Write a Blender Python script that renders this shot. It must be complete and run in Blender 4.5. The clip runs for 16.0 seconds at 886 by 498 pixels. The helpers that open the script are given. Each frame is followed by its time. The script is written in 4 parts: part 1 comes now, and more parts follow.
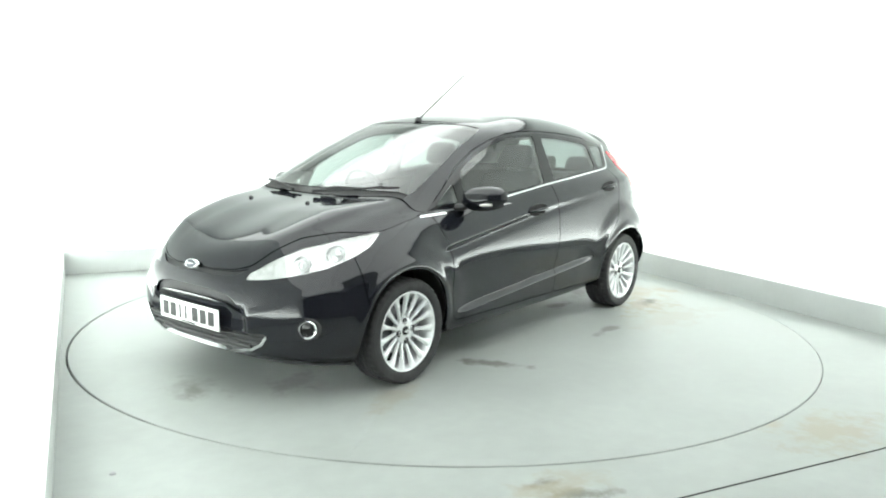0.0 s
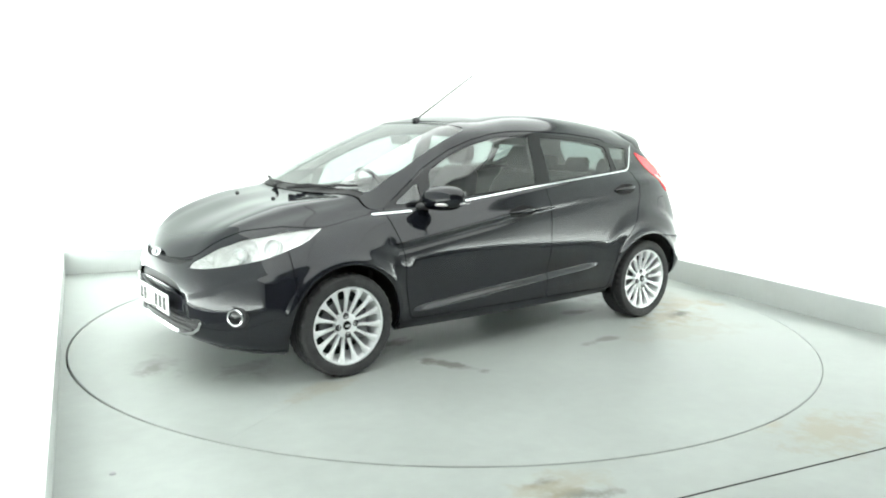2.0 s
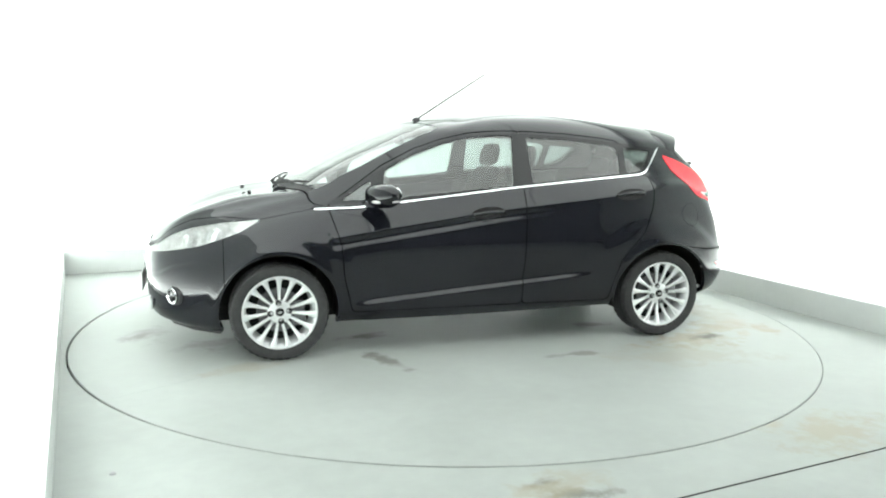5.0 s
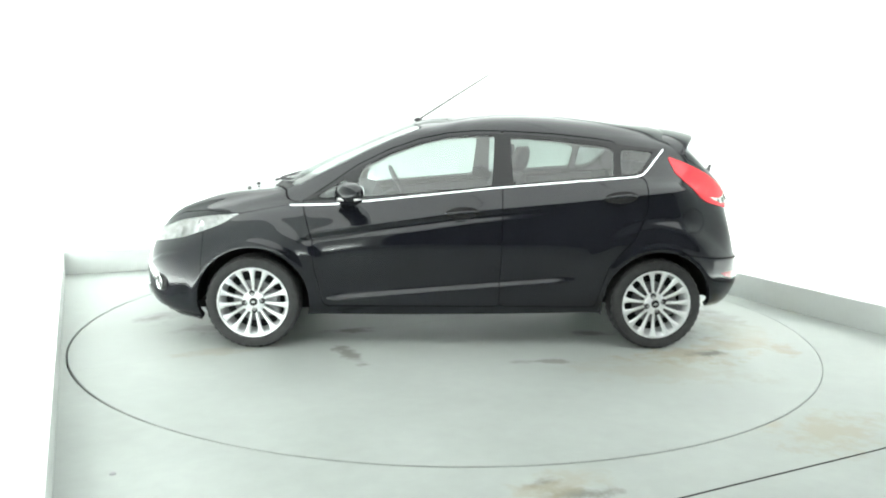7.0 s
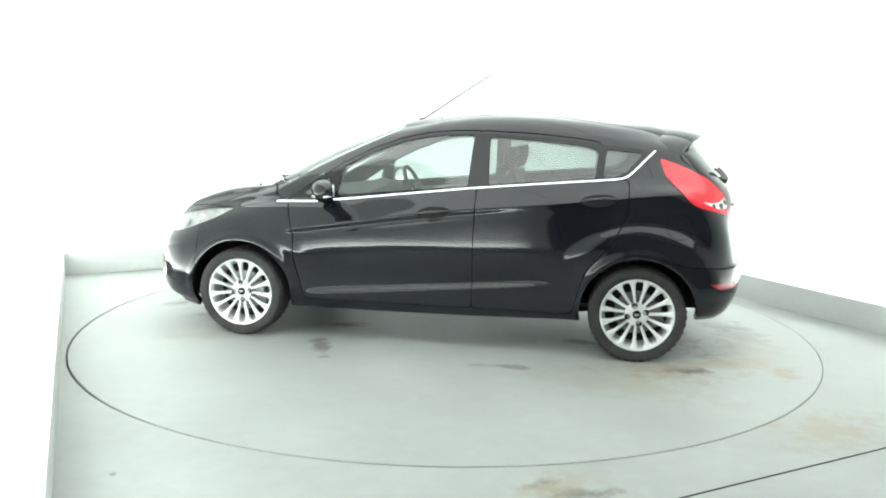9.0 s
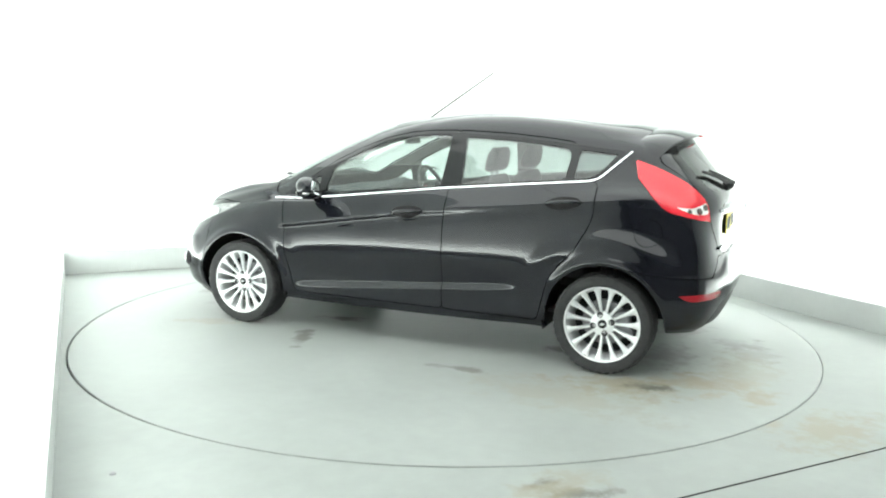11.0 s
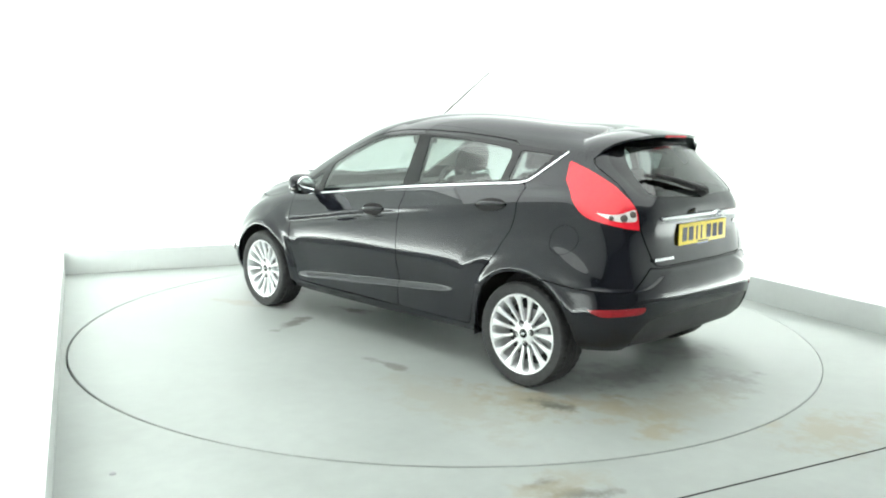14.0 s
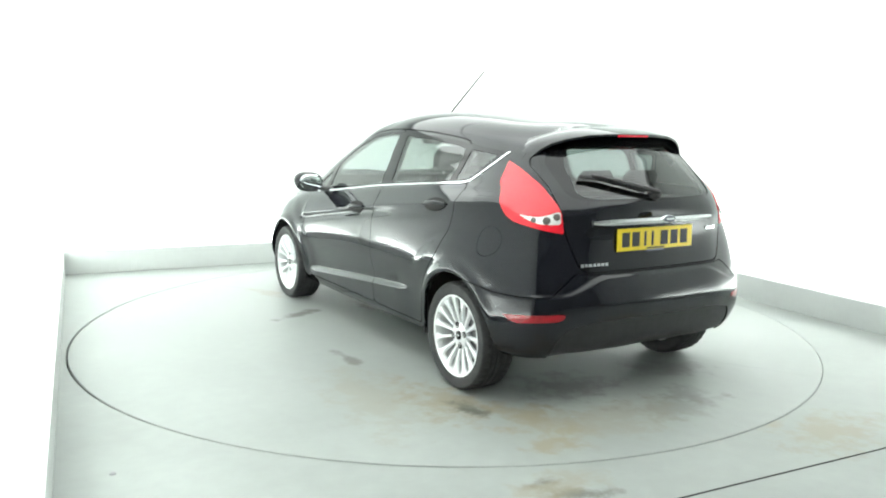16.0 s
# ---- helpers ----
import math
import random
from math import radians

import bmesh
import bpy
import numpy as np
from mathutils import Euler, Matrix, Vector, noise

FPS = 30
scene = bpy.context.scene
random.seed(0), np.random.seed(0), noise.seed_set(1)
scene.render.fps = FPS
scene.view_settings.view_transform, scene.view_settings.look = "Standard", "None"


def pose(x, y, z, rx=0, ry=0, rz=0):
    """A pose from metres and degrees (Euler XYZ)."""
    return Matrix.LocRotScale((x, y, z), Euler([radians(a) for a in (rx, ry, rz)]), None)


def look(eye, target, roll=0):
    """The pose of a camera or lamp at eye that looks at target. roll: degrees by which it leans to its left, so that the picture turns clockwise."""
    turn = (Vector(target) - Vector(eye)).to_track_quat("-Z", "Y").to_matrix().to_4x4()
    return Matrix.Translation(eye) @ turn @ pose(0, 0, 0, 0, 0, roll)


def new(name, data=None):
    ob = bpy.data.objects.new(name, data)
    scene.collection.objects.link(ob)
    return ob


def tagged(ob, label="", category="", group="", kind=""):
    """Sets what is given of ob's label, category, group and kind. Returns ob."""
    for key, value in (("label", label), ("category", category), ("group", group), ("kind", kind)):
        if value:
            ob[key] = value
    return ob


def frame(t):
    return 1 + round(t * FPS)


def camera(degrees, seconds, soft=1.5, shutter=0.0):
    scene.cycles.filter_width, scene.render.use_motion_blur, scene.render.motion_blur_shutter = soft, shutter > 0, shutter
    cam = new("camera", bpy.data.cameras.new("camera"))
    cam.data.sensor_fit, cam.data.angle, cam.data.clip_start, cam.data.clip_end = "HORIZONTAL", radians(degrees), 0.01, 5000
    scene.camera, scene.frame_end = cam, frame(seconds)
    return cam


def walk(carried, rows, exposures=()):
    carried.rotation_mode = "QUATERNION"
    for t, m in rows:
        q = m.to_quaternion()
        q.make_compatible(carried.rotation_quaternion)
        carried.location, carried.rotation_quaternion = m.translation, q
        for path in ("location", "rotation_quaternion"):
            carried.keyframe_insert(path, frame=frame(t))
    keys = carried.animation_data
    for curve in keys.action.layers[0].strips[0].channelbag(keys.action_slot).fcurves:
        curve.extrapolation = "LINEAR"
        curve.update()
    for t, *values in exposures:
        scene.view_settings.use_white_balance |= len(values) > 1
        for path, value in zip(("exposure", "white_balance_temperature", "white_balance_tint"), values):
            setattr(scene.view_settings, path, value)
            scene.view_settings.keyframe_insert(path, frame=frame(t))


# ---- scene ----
HEADING0, RATE = 231.21, -6.853          # the car's heading at the start, degrees, and its turn a second


# ---------------------------------------------------------------- camera
cam = camera(59.28, 16.0, soft=2.0)
EYE = Vector((0.0, -5.402, 1.356))
AIM = EYE + Vector((-0.00429, 0.98793, -0.15483))
walk(cam, [(0.0, look(EYE, AIM, 1.036)), (16.0, look(EYE, AIM, 1.036))])

# ---------------------------------------------------------------- light
ROOM = pose(0, 0, 0, 0, 0, 26.0)         # the booth's axes: across, deep, up
world = bpy.data.worlds.new("world")
scene.world = world
world.use_nodes = True
world.node_tree.nodes["Background"].inputs[0].default_value = (0.8, 0.9, 0.88, 1)
world.node_tree.nodes["Background"].inputs[1].default_value = 0.05
scene.view_settings.exposure = 0.0
CEIL = 3.3
LAMP_POWER = 20.0
BACK_POWER = 28.0
WALL_POWER = 128.0


def area_lamp(name, m, sx, sy, power, colour=(0.955, 1.0, 0.975)):
    data = bpy.data.lights.new(name, "AREA")
    data.shape, data.size, data.size_y, data.energy, data.color = "RECTANGLE", sx, sy, power, colour
    ob = new(name, data)
    ob.matrix_world = ROOM @ m
    return ob


# unseen overhead panels, spread wide as fill light
FILL_ROWS = [(-1.75, -1.55), (0.0, -1.55), (1.75, -1.55)]
for lx, ly in FILL_ROWS:
    area_lamp("ceiling_fill", pose(lx, ly, CEIL - 0.13), 1.73, 5.4, LAMP_POWER)
# one more unseen panel at the back, added to brighten bonnet and windscreen
area_lamp("ceiling_fill", pose(0.05, 1.93, CEIL - 0.13), 5.2, 1.46, BACK_POWER)
# strip lights in the ledges at the foot of the walls, shining up the white walls
area_lamp("wall_strip", pose(-2.50, -0.7, 0.23, 0, 150, 0), 0.11, 6.6, WALL_POWER * 0.85)
area_lamp("wall_strip", pose(0.0, 2.75, 0.23, 150, 0, 0), 4.9, 0.11, WALL_POWER * 0.58)
area_lamp("wall_strip", pose(2.68, -0.7, 0.23, 0, -150, 0), 0.11, 6.6, WALL_POWER * 0.90)


# ---------------------------------------------------------------- materials
def mat(name, colour, rough=0.5, metal=0.0, coat=0.0, vary=0.0, scale=8.0, bump=0.0, bump_scale=60.0,
        emit=0.0, trans=0.0, ior=1.45, spec=0.5, rough_vary=0.0, coat_ior=1.5):
    """A principled material with variation at two scales and a fine relief."""
    m = bpy.data.materials.new(name)
    m.use_nodes = True
    nt = m.node_tree
    b = nt.nodes["Principled BSDF"]
    b.inputs["Base Color"].default_value = (*colour, 1)
    b.inputs["Roughness"].default_value = rough
    b.inputs["Metallic"].default_value = metal
    b.inputs["Coat Weight"].default_value = coat
    b.inputs["Coat Roughness"].default_value = 0.045
    b.inputs["Coat IOR"].default_value = coat_ior
    b.inputs["IOR"].default_value = ior
    b.inputs["Specular IOR Level"].default_value = spec
    b.inputs["Transmission Weight"].default_value = trans
    if emit:
        b.inputs["Emission Color"].default_value = (*colour, 1)
        b.inputs["Emission Strength"].default_value = emit
    co = nt.nodes.new("ShaderNodeTexCoord")
    if vary or rough_vary:
        n1 = nt.nodes.new("ShaderNodeTexNoise")
        n1.inputs["Scale"].default_value, n1.inputs["Detail"].default_value = scale, 6
        n2 = nt.nodes.new("ShaderNodeTexNoise")
        n2.inputs["Scale"].default_value, n2.inputs["Detail"].default_value = scale * 9, 3
        add = nt.nodes.new("ShaderNodeMath")
        add.operation = "MULTIPLY_ADD"
        add.inputs[1].default_value = 0.4
        for n in (n1, n2):
            nt.links.new(co.outputs["Object"], n.inputs["Vector"])
        nt.links.new(n2.outputs["Fac"], add.inputs[0])
        nt.links.new(n1.outputs["Fac"], add.inputs[2])
        for on, key, mid, amount in ((vary, "Base Color", None, vary), (rough_vary, "Roughness", rough, rough_vary)):
            if not on:
                continue
            ramp = nt.nodes.new("ShaderNodeMapRange")
            ramp.inputs[1].default_value, ramp.inputs[2].default_value = 0.45, 0.95
            nt.links.new(add.outputs[0], ramp.inputs[0])
            if key == "Roughness":
                ramp.inputs[3].default_value, ramp.inputs[4].default_value = max(0.0, mid - amount), mid + amount
                nt.links.new(ramp.outputs[0], b.inputs[key])
            else:
                mix = nt.nodes.new("ShaderNodeMix")
                mix.data_type = "RGBA"
                mix.inputs[6].default_value = (*[c * (1 - amount) for c in colour], 1)
                mix.inputs[7].default_value = (*[min(1, c * (1 + amount)) for c in colour], 1)
                nt.links.new(ramp.outputs[0], mix.inputs[0])
                nt.links.new(mix.outputs[2], b.inputs[key])
    if bump:
        n3 = nt.nodes.new("ShaderNodeTexNoise")
        n3.inputs["Scale"].default_value, n3.inputs["Detail"].default_value = bump_scale, 4
        bp = nt.nodes.new("ShaderNodeBump")
        bp.inputs["Strength"].default_value, bp.inputs["Distance"].default_value = bump, 0.01
        nt.links.new(co.outputs["Object"], n3.inputs["Vector"])
        nt.links.new(n3.outputs["Fac"], bp.inputs["Height"])
        nt.links.new(bp.outputs[0], b.inputs["Normal"])
    return m


def glass(name, tint, clear, gloss=0.03, front=0.085):
    """A thin pane: part clear and tinted, part mirror, by the Fresnel law."""
    m = bpy.data.materials.new(name)
    m.use_nodes = True
    nt = m.node_tree
    nt.nodes.remove(nt.nodes["Principled BSDF"])
    out = nt.nodes["Material Output"]
    tr = nt.nodes.new("ShaderNodeBsdfTransparent")
    tr.inputs[0].default_value = (*[clear * c for c in tint], 1)
    gl = nt.nodes.new("ShaderNodeBsdfGlossy")
    gl.inputs["Roughness"].default_value = gloss
    lw = nt.nodes.new("ShaderNodeLayerWeight")
    lw.inputs[0].default_value = 0.5
    pw = nt.nodes.new("ShaderNodeMath")
    pw.operation = "POWER"
    pw.inputs[1].default_value = 4.0
    nt.links.new(lw.outputs["Facing"], pw.inputs[0])
    fr = nt.nodes.new("ShaderNodeMath")
    fr.operation = "MULTIPLY_ADD"
    fr.inputs[1].default_value, fr.inputs[2].default_value = 1 - front, front
    nt.links.new(pw.outputs[0], fr.inputs[0])
    mx = nt.nodes.new("ShaderNodeMixShader")
    nt.links.new(fr.outputs[0], mx.inputs[0])
    nt.links.new(tr.outputs[0], mx.inputs[1])
    nt.links.new(gl.outputs[0], mx.inputs[2])
    nt.links.new(mx.outputs[0], out.inputs[0])
    return m


def stained(name, base, stain, dark, rough, spots, seed=0.0, amount=0.55, dust=0.12):
    """Painted floor with worn patches, rusty stains and dark wet marks at given places (x, y, radius, darkness)."""
    m = mat(name, base, rough, spec=0.25, vary=dust, scale=1.3, bump=0.04, bump_scale=140, rough_vary=0.12)
    nt = m.node_tree
    b = nt.nodes["Principled BSDF"]
    co = nt.nodes.new("ShaderNodeTexCoord")
    n = nt.nodes.new("ShaderNodeTexNoise")
    n.inputs["Scale"].default_value, n.inputs["Detail"].default_value, n.inputs["Roughness"].default_value = 7.0, 8, 0.65
    mp = nt.nodes.new("ShaderNodeMapping")
    mp.inputs["Location"].default_value = (seed, seed * 0.7, 0)
    nt.links.new(co.outputs["Object"], mp.inputs[0])
    nt.links.new(mp.outputs[0], n.inputs["Vector"])
    last = b.inputs["Base Color"].links[0].from_socket
    for sx, sy, rx, ry, turn, deep, tone in spots:
        place = nt.nodes.new("ShaderNodeMapping")
        place.vector_type = "TEXTURE"
        place.inputs["Location"].default_value = (sx, sy, 0)
        place.inputs["Rotation"].default_value = (0, 0, radians(turn))
        place.inputs["Scale"].default_value = (rx, ry, 1)
        nt.links.new(co.outputs["Object"], place.inputs[0])
        ln = nt.nodes.new("ShaderNodeVectorMath")
        ln.operation = "LENGTH"
        nt.links.new(place.outputs[0], ln.inputs[0])
        ad = nt.nodes.new("ShaderNodeMath")
        ad.operation = "MULTIPLY_ADD"
        ad.inputs[1].default_value = 2.6
        nt.links.new(n.outputs["Fac"], ad.inputs[0])
        nt.links.new(ln.outputs["Value"], ad.inputs[2])
        mr = nt.nodes.new("ShaderNodeMapRange")
        mr.interpolation_type = "SMOOTHSTEP"
        mr.inputs[1].default_value, mr.inputs[2].default_value = 1.45, 2.15
        mr.inputs[3].default_value, mr.inputs[4].default_value = deep, 0.0
        nt.links.new(ad.outputs[0], mr.inputs[0])
        mx = nt.nodes.new("ShaderNodeMix")
        mx.data_type = "RGBA"
        mx.inputs[7].default_value = (*(dark if tone else stain), 1)
        nt.links.new(mr.outputs[0], mx.inputs[0])
        nt.links.new(last, mx.inputs[6])
        last = mx.outputs[2]
    nt.links.new(last, b.inputs["Base Color"])
    return m


M_PAINT = mat("black_paint", (0.0075, 0.0083, 0.0120), 0.45, coat=1.0, spec=0.0, coat_ior=1.52, rough_vary=0.03, scale=5)
M_BLACK = mat("black_plastic", (0.030, 0.030, 0.031), 0.55, vary=0.2, scale=30, bump=0.1, bump_scale=300)
M_GLOSSBLACK = mat("gloss_black_trim", (0.008, 0.008, 0.009), 0.12, rough_vary=0.03)
M_RUBBER = mat("tyre_rubber", (0.034, 0.034, 0.035), 0.75, vary=0.25, scale=20, bump=0.15, bump_scale=200)
M_ALLOY = mat("silver_alloy", (0.82, 0.83, 0.84), 0.34, metal=0.4, vary=0.06, scale=14)
M_STEEL = mat("brake_steel", (0.24, 0.24, 0.25), 0.42, metal=0.9, vary=0.2, scale=20)
M_CHROME = mat("chrome", (0.74, 0.75, 0.76), 0.10, metal=1.0, rough_vary=0.03)
M_SATIN = mat("satin_chrome", (0.80, 0.81, 0.82), 0.25, metal=1.0, rough_vary=0.05)
M_UNDER = mat("underbody", (0.012, 0.012, 0.012), 0.9, vary=0.3, scale=6)
M_LINER = mat("gap_lining", (0.012, 0.012, 0.012), 0.8, vary=0.2, scale=6)
M_TAIL = mat("red_lamp_lens", (0.80, 0.018, 0.035), 0.2, coat=0.5, vary=0.08, scale=30)
M_REFLECT = mat("red_reflector", (0.30, 0.008, 0.014), 0.2, coat=0.6, vary=0.2, scale=60, bump=0.2, bump_scale=500)
M_LENS = glass("clear_lens", (1.0, 1.0, 1.0), 0.96, 0.02)
M_LAMPBOWL = mat("lamp_reflector", (0.70, 0.71, 0.70), 0.20, metal=0.6, vary=0.45, scale=38)
M_BULB = mat("lamp_projector", (0.74, 0.76, 0.76), 0.12, metal=0.55, vary=0.25, scale=80)
M_CLEARWHITE = mat("reversing_lens", (0.88, 0.86, 0.83), 0.15, metal=0.15, coat=1.0, vary=0.15, scale=60)
M_HOLDER = mat("bulb_holder", (0.10, 0.085, 0.075), 0.25, coat=0.6, vary=0.2, scale=60)
M_WINDOW = glass("window_glass", (0.86, 0.95, 0.92), 0.76, 0.02, 0.12)
M_SCREEN = glass("windscreen_glass", (0.90, 0.97, 0.94), 0.84, 0.02, 0.12)
M_DARKGLASS = glass("rear_screen_glass", (0.82, 0.92, 0.90), 0.42, 0.02)
M_REARSIDE = glass("rear_side_glass", (0.84, 0.94, 0.91), 0.50, 0.02, 0.11)
M_QUARTER = glass("rear_quarter_pane", (0.82, 0.92, 0.90), 0.34, 0.02, 0.10)
M_FABRIC = mat("seat_fabric", (0.030, 0.031, 0.034), 0.9, vary=0.3, scale=40, bump=0.25, bump_scale=400)
M_DASH = mat("dashboard_plastic", (0.028, 0.029, 0.031), 0.6, vary=0.15, scale=25, bump=0.15, bump_scale=350)
M_CARD = mat("door_card", (0.17, 0.18, 0.175), 0.7, vary=0.15, scale=12, bump=0.1, bump_scale=300)
M_LINING = mat("headlining", (0.27, 0.275, 0.265), 0.9, vary=0.08, scale=20, bump=0.1, bump_scale=300)
M_MIRROR = mat("mirror_glass", (0.85, 0.88, 0.88), 0.02, metal=1.0)
M_WHITEPLATE = mat("white_plate", (0.82, 0.83, 0.80), 0.35, vary=0.04, scale=20)
M_YELLOWPLATE = mat("yellow_plate", (0.88, 0.66, 0.03), 0.35, vary=0.04, scale=20)
M_INK = mat("plate_ink", (0.02, 0.02, 0.02), 0.5)
M_BADGE = mat("badge_blue", (0.10, 0.11, 0.13), 0.15, coat=1.0, vary=0.1, scale=60)
M_WALL = mat("white_wall_paint", (0.80, 0.835, 0.815), 0.75, vary=0.02, scale=0.9, bump=0.03, bump_scale=90)
M_PLINTH = mat("plinth_paint", (0.50, 0.52, 0.51), 0.6, vary=0.05, scale=2.2, bump=0.04, bump_scale=60)
M_DARKWALL = mat("unseen_wall_grey", (0.16, 0.165, 0.17), 0.7, vary=0.2, scale=2.0, bump=0.05)
M_JOINT = mat("joint_filler", (0.33, 0.34, 0.33), 0.8, vary=0.2, scale=3.0)
M_CEILING = mat("ceiling_paint", (0.46, 0.47, 0.465), 0.85, vary=0.03, scale=1.2)
M_FILL_PANEL = mat("fill_panel_glow", (0.97, 1.0, 0.985), 0.6, emit=1.0)
M_LAMPCASE = mat("lamp_case", (0.7, 0.7, 0.7), 0.4, vary=0.05)
M_PIT = mat("pit_black", (0.01, 0.01, 0.01), 0.9, vary=0.2)
FLOOR = (0.30, 0.318, 0.304)
M_FLOOR = stained("floor_paint", FLOOR, (0.27, 0.235, 0.165), (0.115, 0.11, 0.095), 0.55,
                  [(-0.76, -2.47, 0.13, 0.06, 0, 0.75, 1), (-0.70, -2.60, 0.20, 0.08, -20, 0.8, 1), (-0.74, -2.52, 0.34, 0.16, 10, 0.5, 0), (0.76, -2.57, 0.50, 0.26, 10, 0.6, 0), (0.62, -2.30, 0.30, 0.16, 30, 0.5, 0), (-2.27, -1.74, 0.022, 0.012, 0, 0.0, 1)])
RUST, WET = 0, 1
M_TABLE = stained("turntable_paint", (0.297, 0.315, 0.301), (0.262, 0.235, 0.172), (0.095, 0.092, 0.078), 0.5,
                  [(0.63, 0.83, 0.30, 0.085, 112, 0.75, WET), (0.65, 0.32, 0.24, 0.08, 5, 0.8, WET), (2.0, -0.03, 0.20, 0.30, 0, 0.3, WET), (1.6, 0.3, 0.3, 0.2, 30, 0.4, WET), (-0.98, 0.36, 0.22, 0.10, 0, 0.7, WET),
                   (-1.45, 0.86, 0.50, 0.26, 8, 0.85, RUST), (-1.59, 0.81, 0.22, 0.09, 15, 0.75, WET), (-1.89, 0.60, 0.34, 0.24, 70, 0.6, RUST),
                   (-1.55, 0.18, 0.40, 0.34, 80, 0.42, WET), (-1.56, -0.56, 0.34, 0.24, 60, 0.32, WET), (-2.04, -0.12, 0.22, 0.40, 0, 0.28, WET), (-0.5, -0.9, 0.8, 0.3, 0, 0.45, RUST), (-1.2, 1.15, 0.8, 0.35, -10, 0.35, RUST), (-2.0, 0.3, 0.3, 0.7, 0, 0.4, RUST), (-2.09, 0.73, 0.26, 0.14, 100, 0.8, RUST), (-1.72, 0.64, 0.28, 0.20, 20, 0.8, RUST), (-1.60, 0.83, 0.16, 0.07, 35, 0.85, WET), (-1.95, -0.31, 0.30, 0.20, 20, 0.32, WET),
                   (0.63, 0.28, 0.16, 0.06, 20, 0.8, WET), (2.03, -0.02, 0.16, 0.07, 60, 0.5, WET), (1.40, 0.81, 0.40, 0.14, 20, 0.45, RUST), (-0.54, 0.99, 0.26, 0.07, 0, 0.6, WET)], seed=3.1)


# ---------------------------------------------------------------- mesh helpers
def mesh_object(name, verts, faces, material, parent=None, label="", smooth=False):
    me = bpy.data.meshes.new(name)
    me.from_pydata([tuple(v) for v in verts], [], faces)
    me.materials.append(material)
    if smooth:
        me.shade_smooth()
    ob = new(name, me)
    if parent:
        ob.parent = parent
    if label:
        tagged(ob, label)
    return ob


def part(name, bm, material, parent=None, label="", smooth=True, sharp=40):
    """Links a bmesh as one mesh object under a thing or under a part."""
    bmesh.ops.recalc_face_normals(bm, faces=bm.faces)
    me = bpy.data.meshes.new(name)
    bm.to_mesh(me)
    bm.free()
    me.materials.append(material)
    if smooth:
        me.shade_smooth()
        me.set_sharp_from_angle(angle=radians(sharp))
    ob = new(name, me)
    if parent:
        ob.parent = parent
    if label:
        tagged(ob, label)
    return ob


def add_box(bm, sx, sy, sz, m=Matrix(), bevel=0.0, segments=2):
    r = bmesh.ops.create_cube(bm, size=1.0, matrix=m @ Matrix.Diagonal((sx, sy, sz, 1)))
    if bevel:
        edges = {e for v in r["verts"] for e in v.link_edges}
        bmesh.ops.bevel(bm, geom=list(edges), offset=bevel, segments=segments, profile=0.7, affect="EDGES")
    return bm


def box(sx, sy, sz, m=Matrix(), bevel=0.0, segments=2):
    return add_box(bmesh.new(), sx, sy, sz, m, bevel, segments)


def add_lathe(bm, profile, m=Matrix(), steps=32, close=False):
    """Turns a profile of (radius, height) round its z axis."""
    rings = []
    for r, h in profile:
        rings.append([bm.verts.new(m @ Vector((r * math.cos(math.tau * k / steps), r * math.sin(math.tau * k / steps), h))) for k in range(steps)])
    pairs = list(zip(rings, rings[1:])) + ([(rings[-1], rings[0])] if close else [])
    for a, b in pairs:
        for k in range(steps):
            bm.faces.new((a[k], a[(k + 1) % steps], b[(k + 1) % steps], b[k]))
    if not close:
        for ring in (rings[0], rings[-1]):
            bm.faces.new(ring)
    return bm


def add_tube(bm, points, radius, sides=8, flat=1.0, cap=True):
    """A rod along points; radius may be one number or one for each point."""
    pts = [Vector(p) for p in points]
    rad = radius if isinstance(radius, (list, tuple)) else [radius] * len(pts)
    rings = []
    for k, p in enumerate(pts):
        d = (pts[min(k + 1, len(pts) - 1)] - pts[max(k - 1, 0)]).normalized()
        a = d.cross(Vector((0, 0, 1)))
        a = a.normalized() if a.length > 1e-4 else Vector((1, 0, 0))
        b = d.cross(a)
        rings.append([bm.verts.new(p + rad[k] * (math.cos(math.tau * s / sides) * a + flat * math.sin(math.tau * s / sides) * b)) for s in range(sides)])
    for r0, r1 in zip(rings, rings[1:]):
        for s in range(sides):
            bm.faces.new((r0[s], r0[(s + 1) % sides], r1[(s + 1) % sides], r1[s]))
    if cap:
        bm.faces.new(rings[0][::-1]), bm.faces.new(rings[-1])
    return bm


# ---------------------------------------------------------------- the booth
HOLE, DISC = 2.4325, 2.426
SHIFT = (-0.0049, -0.0012)                # hole set off centre, to fade the gap line to the right and back
LEFT, RIGHT, BACK, FRONT = -2.45, 2.60, 2.70, -6.6
LEDGE, PLINTH_H = 0.16, 0.205


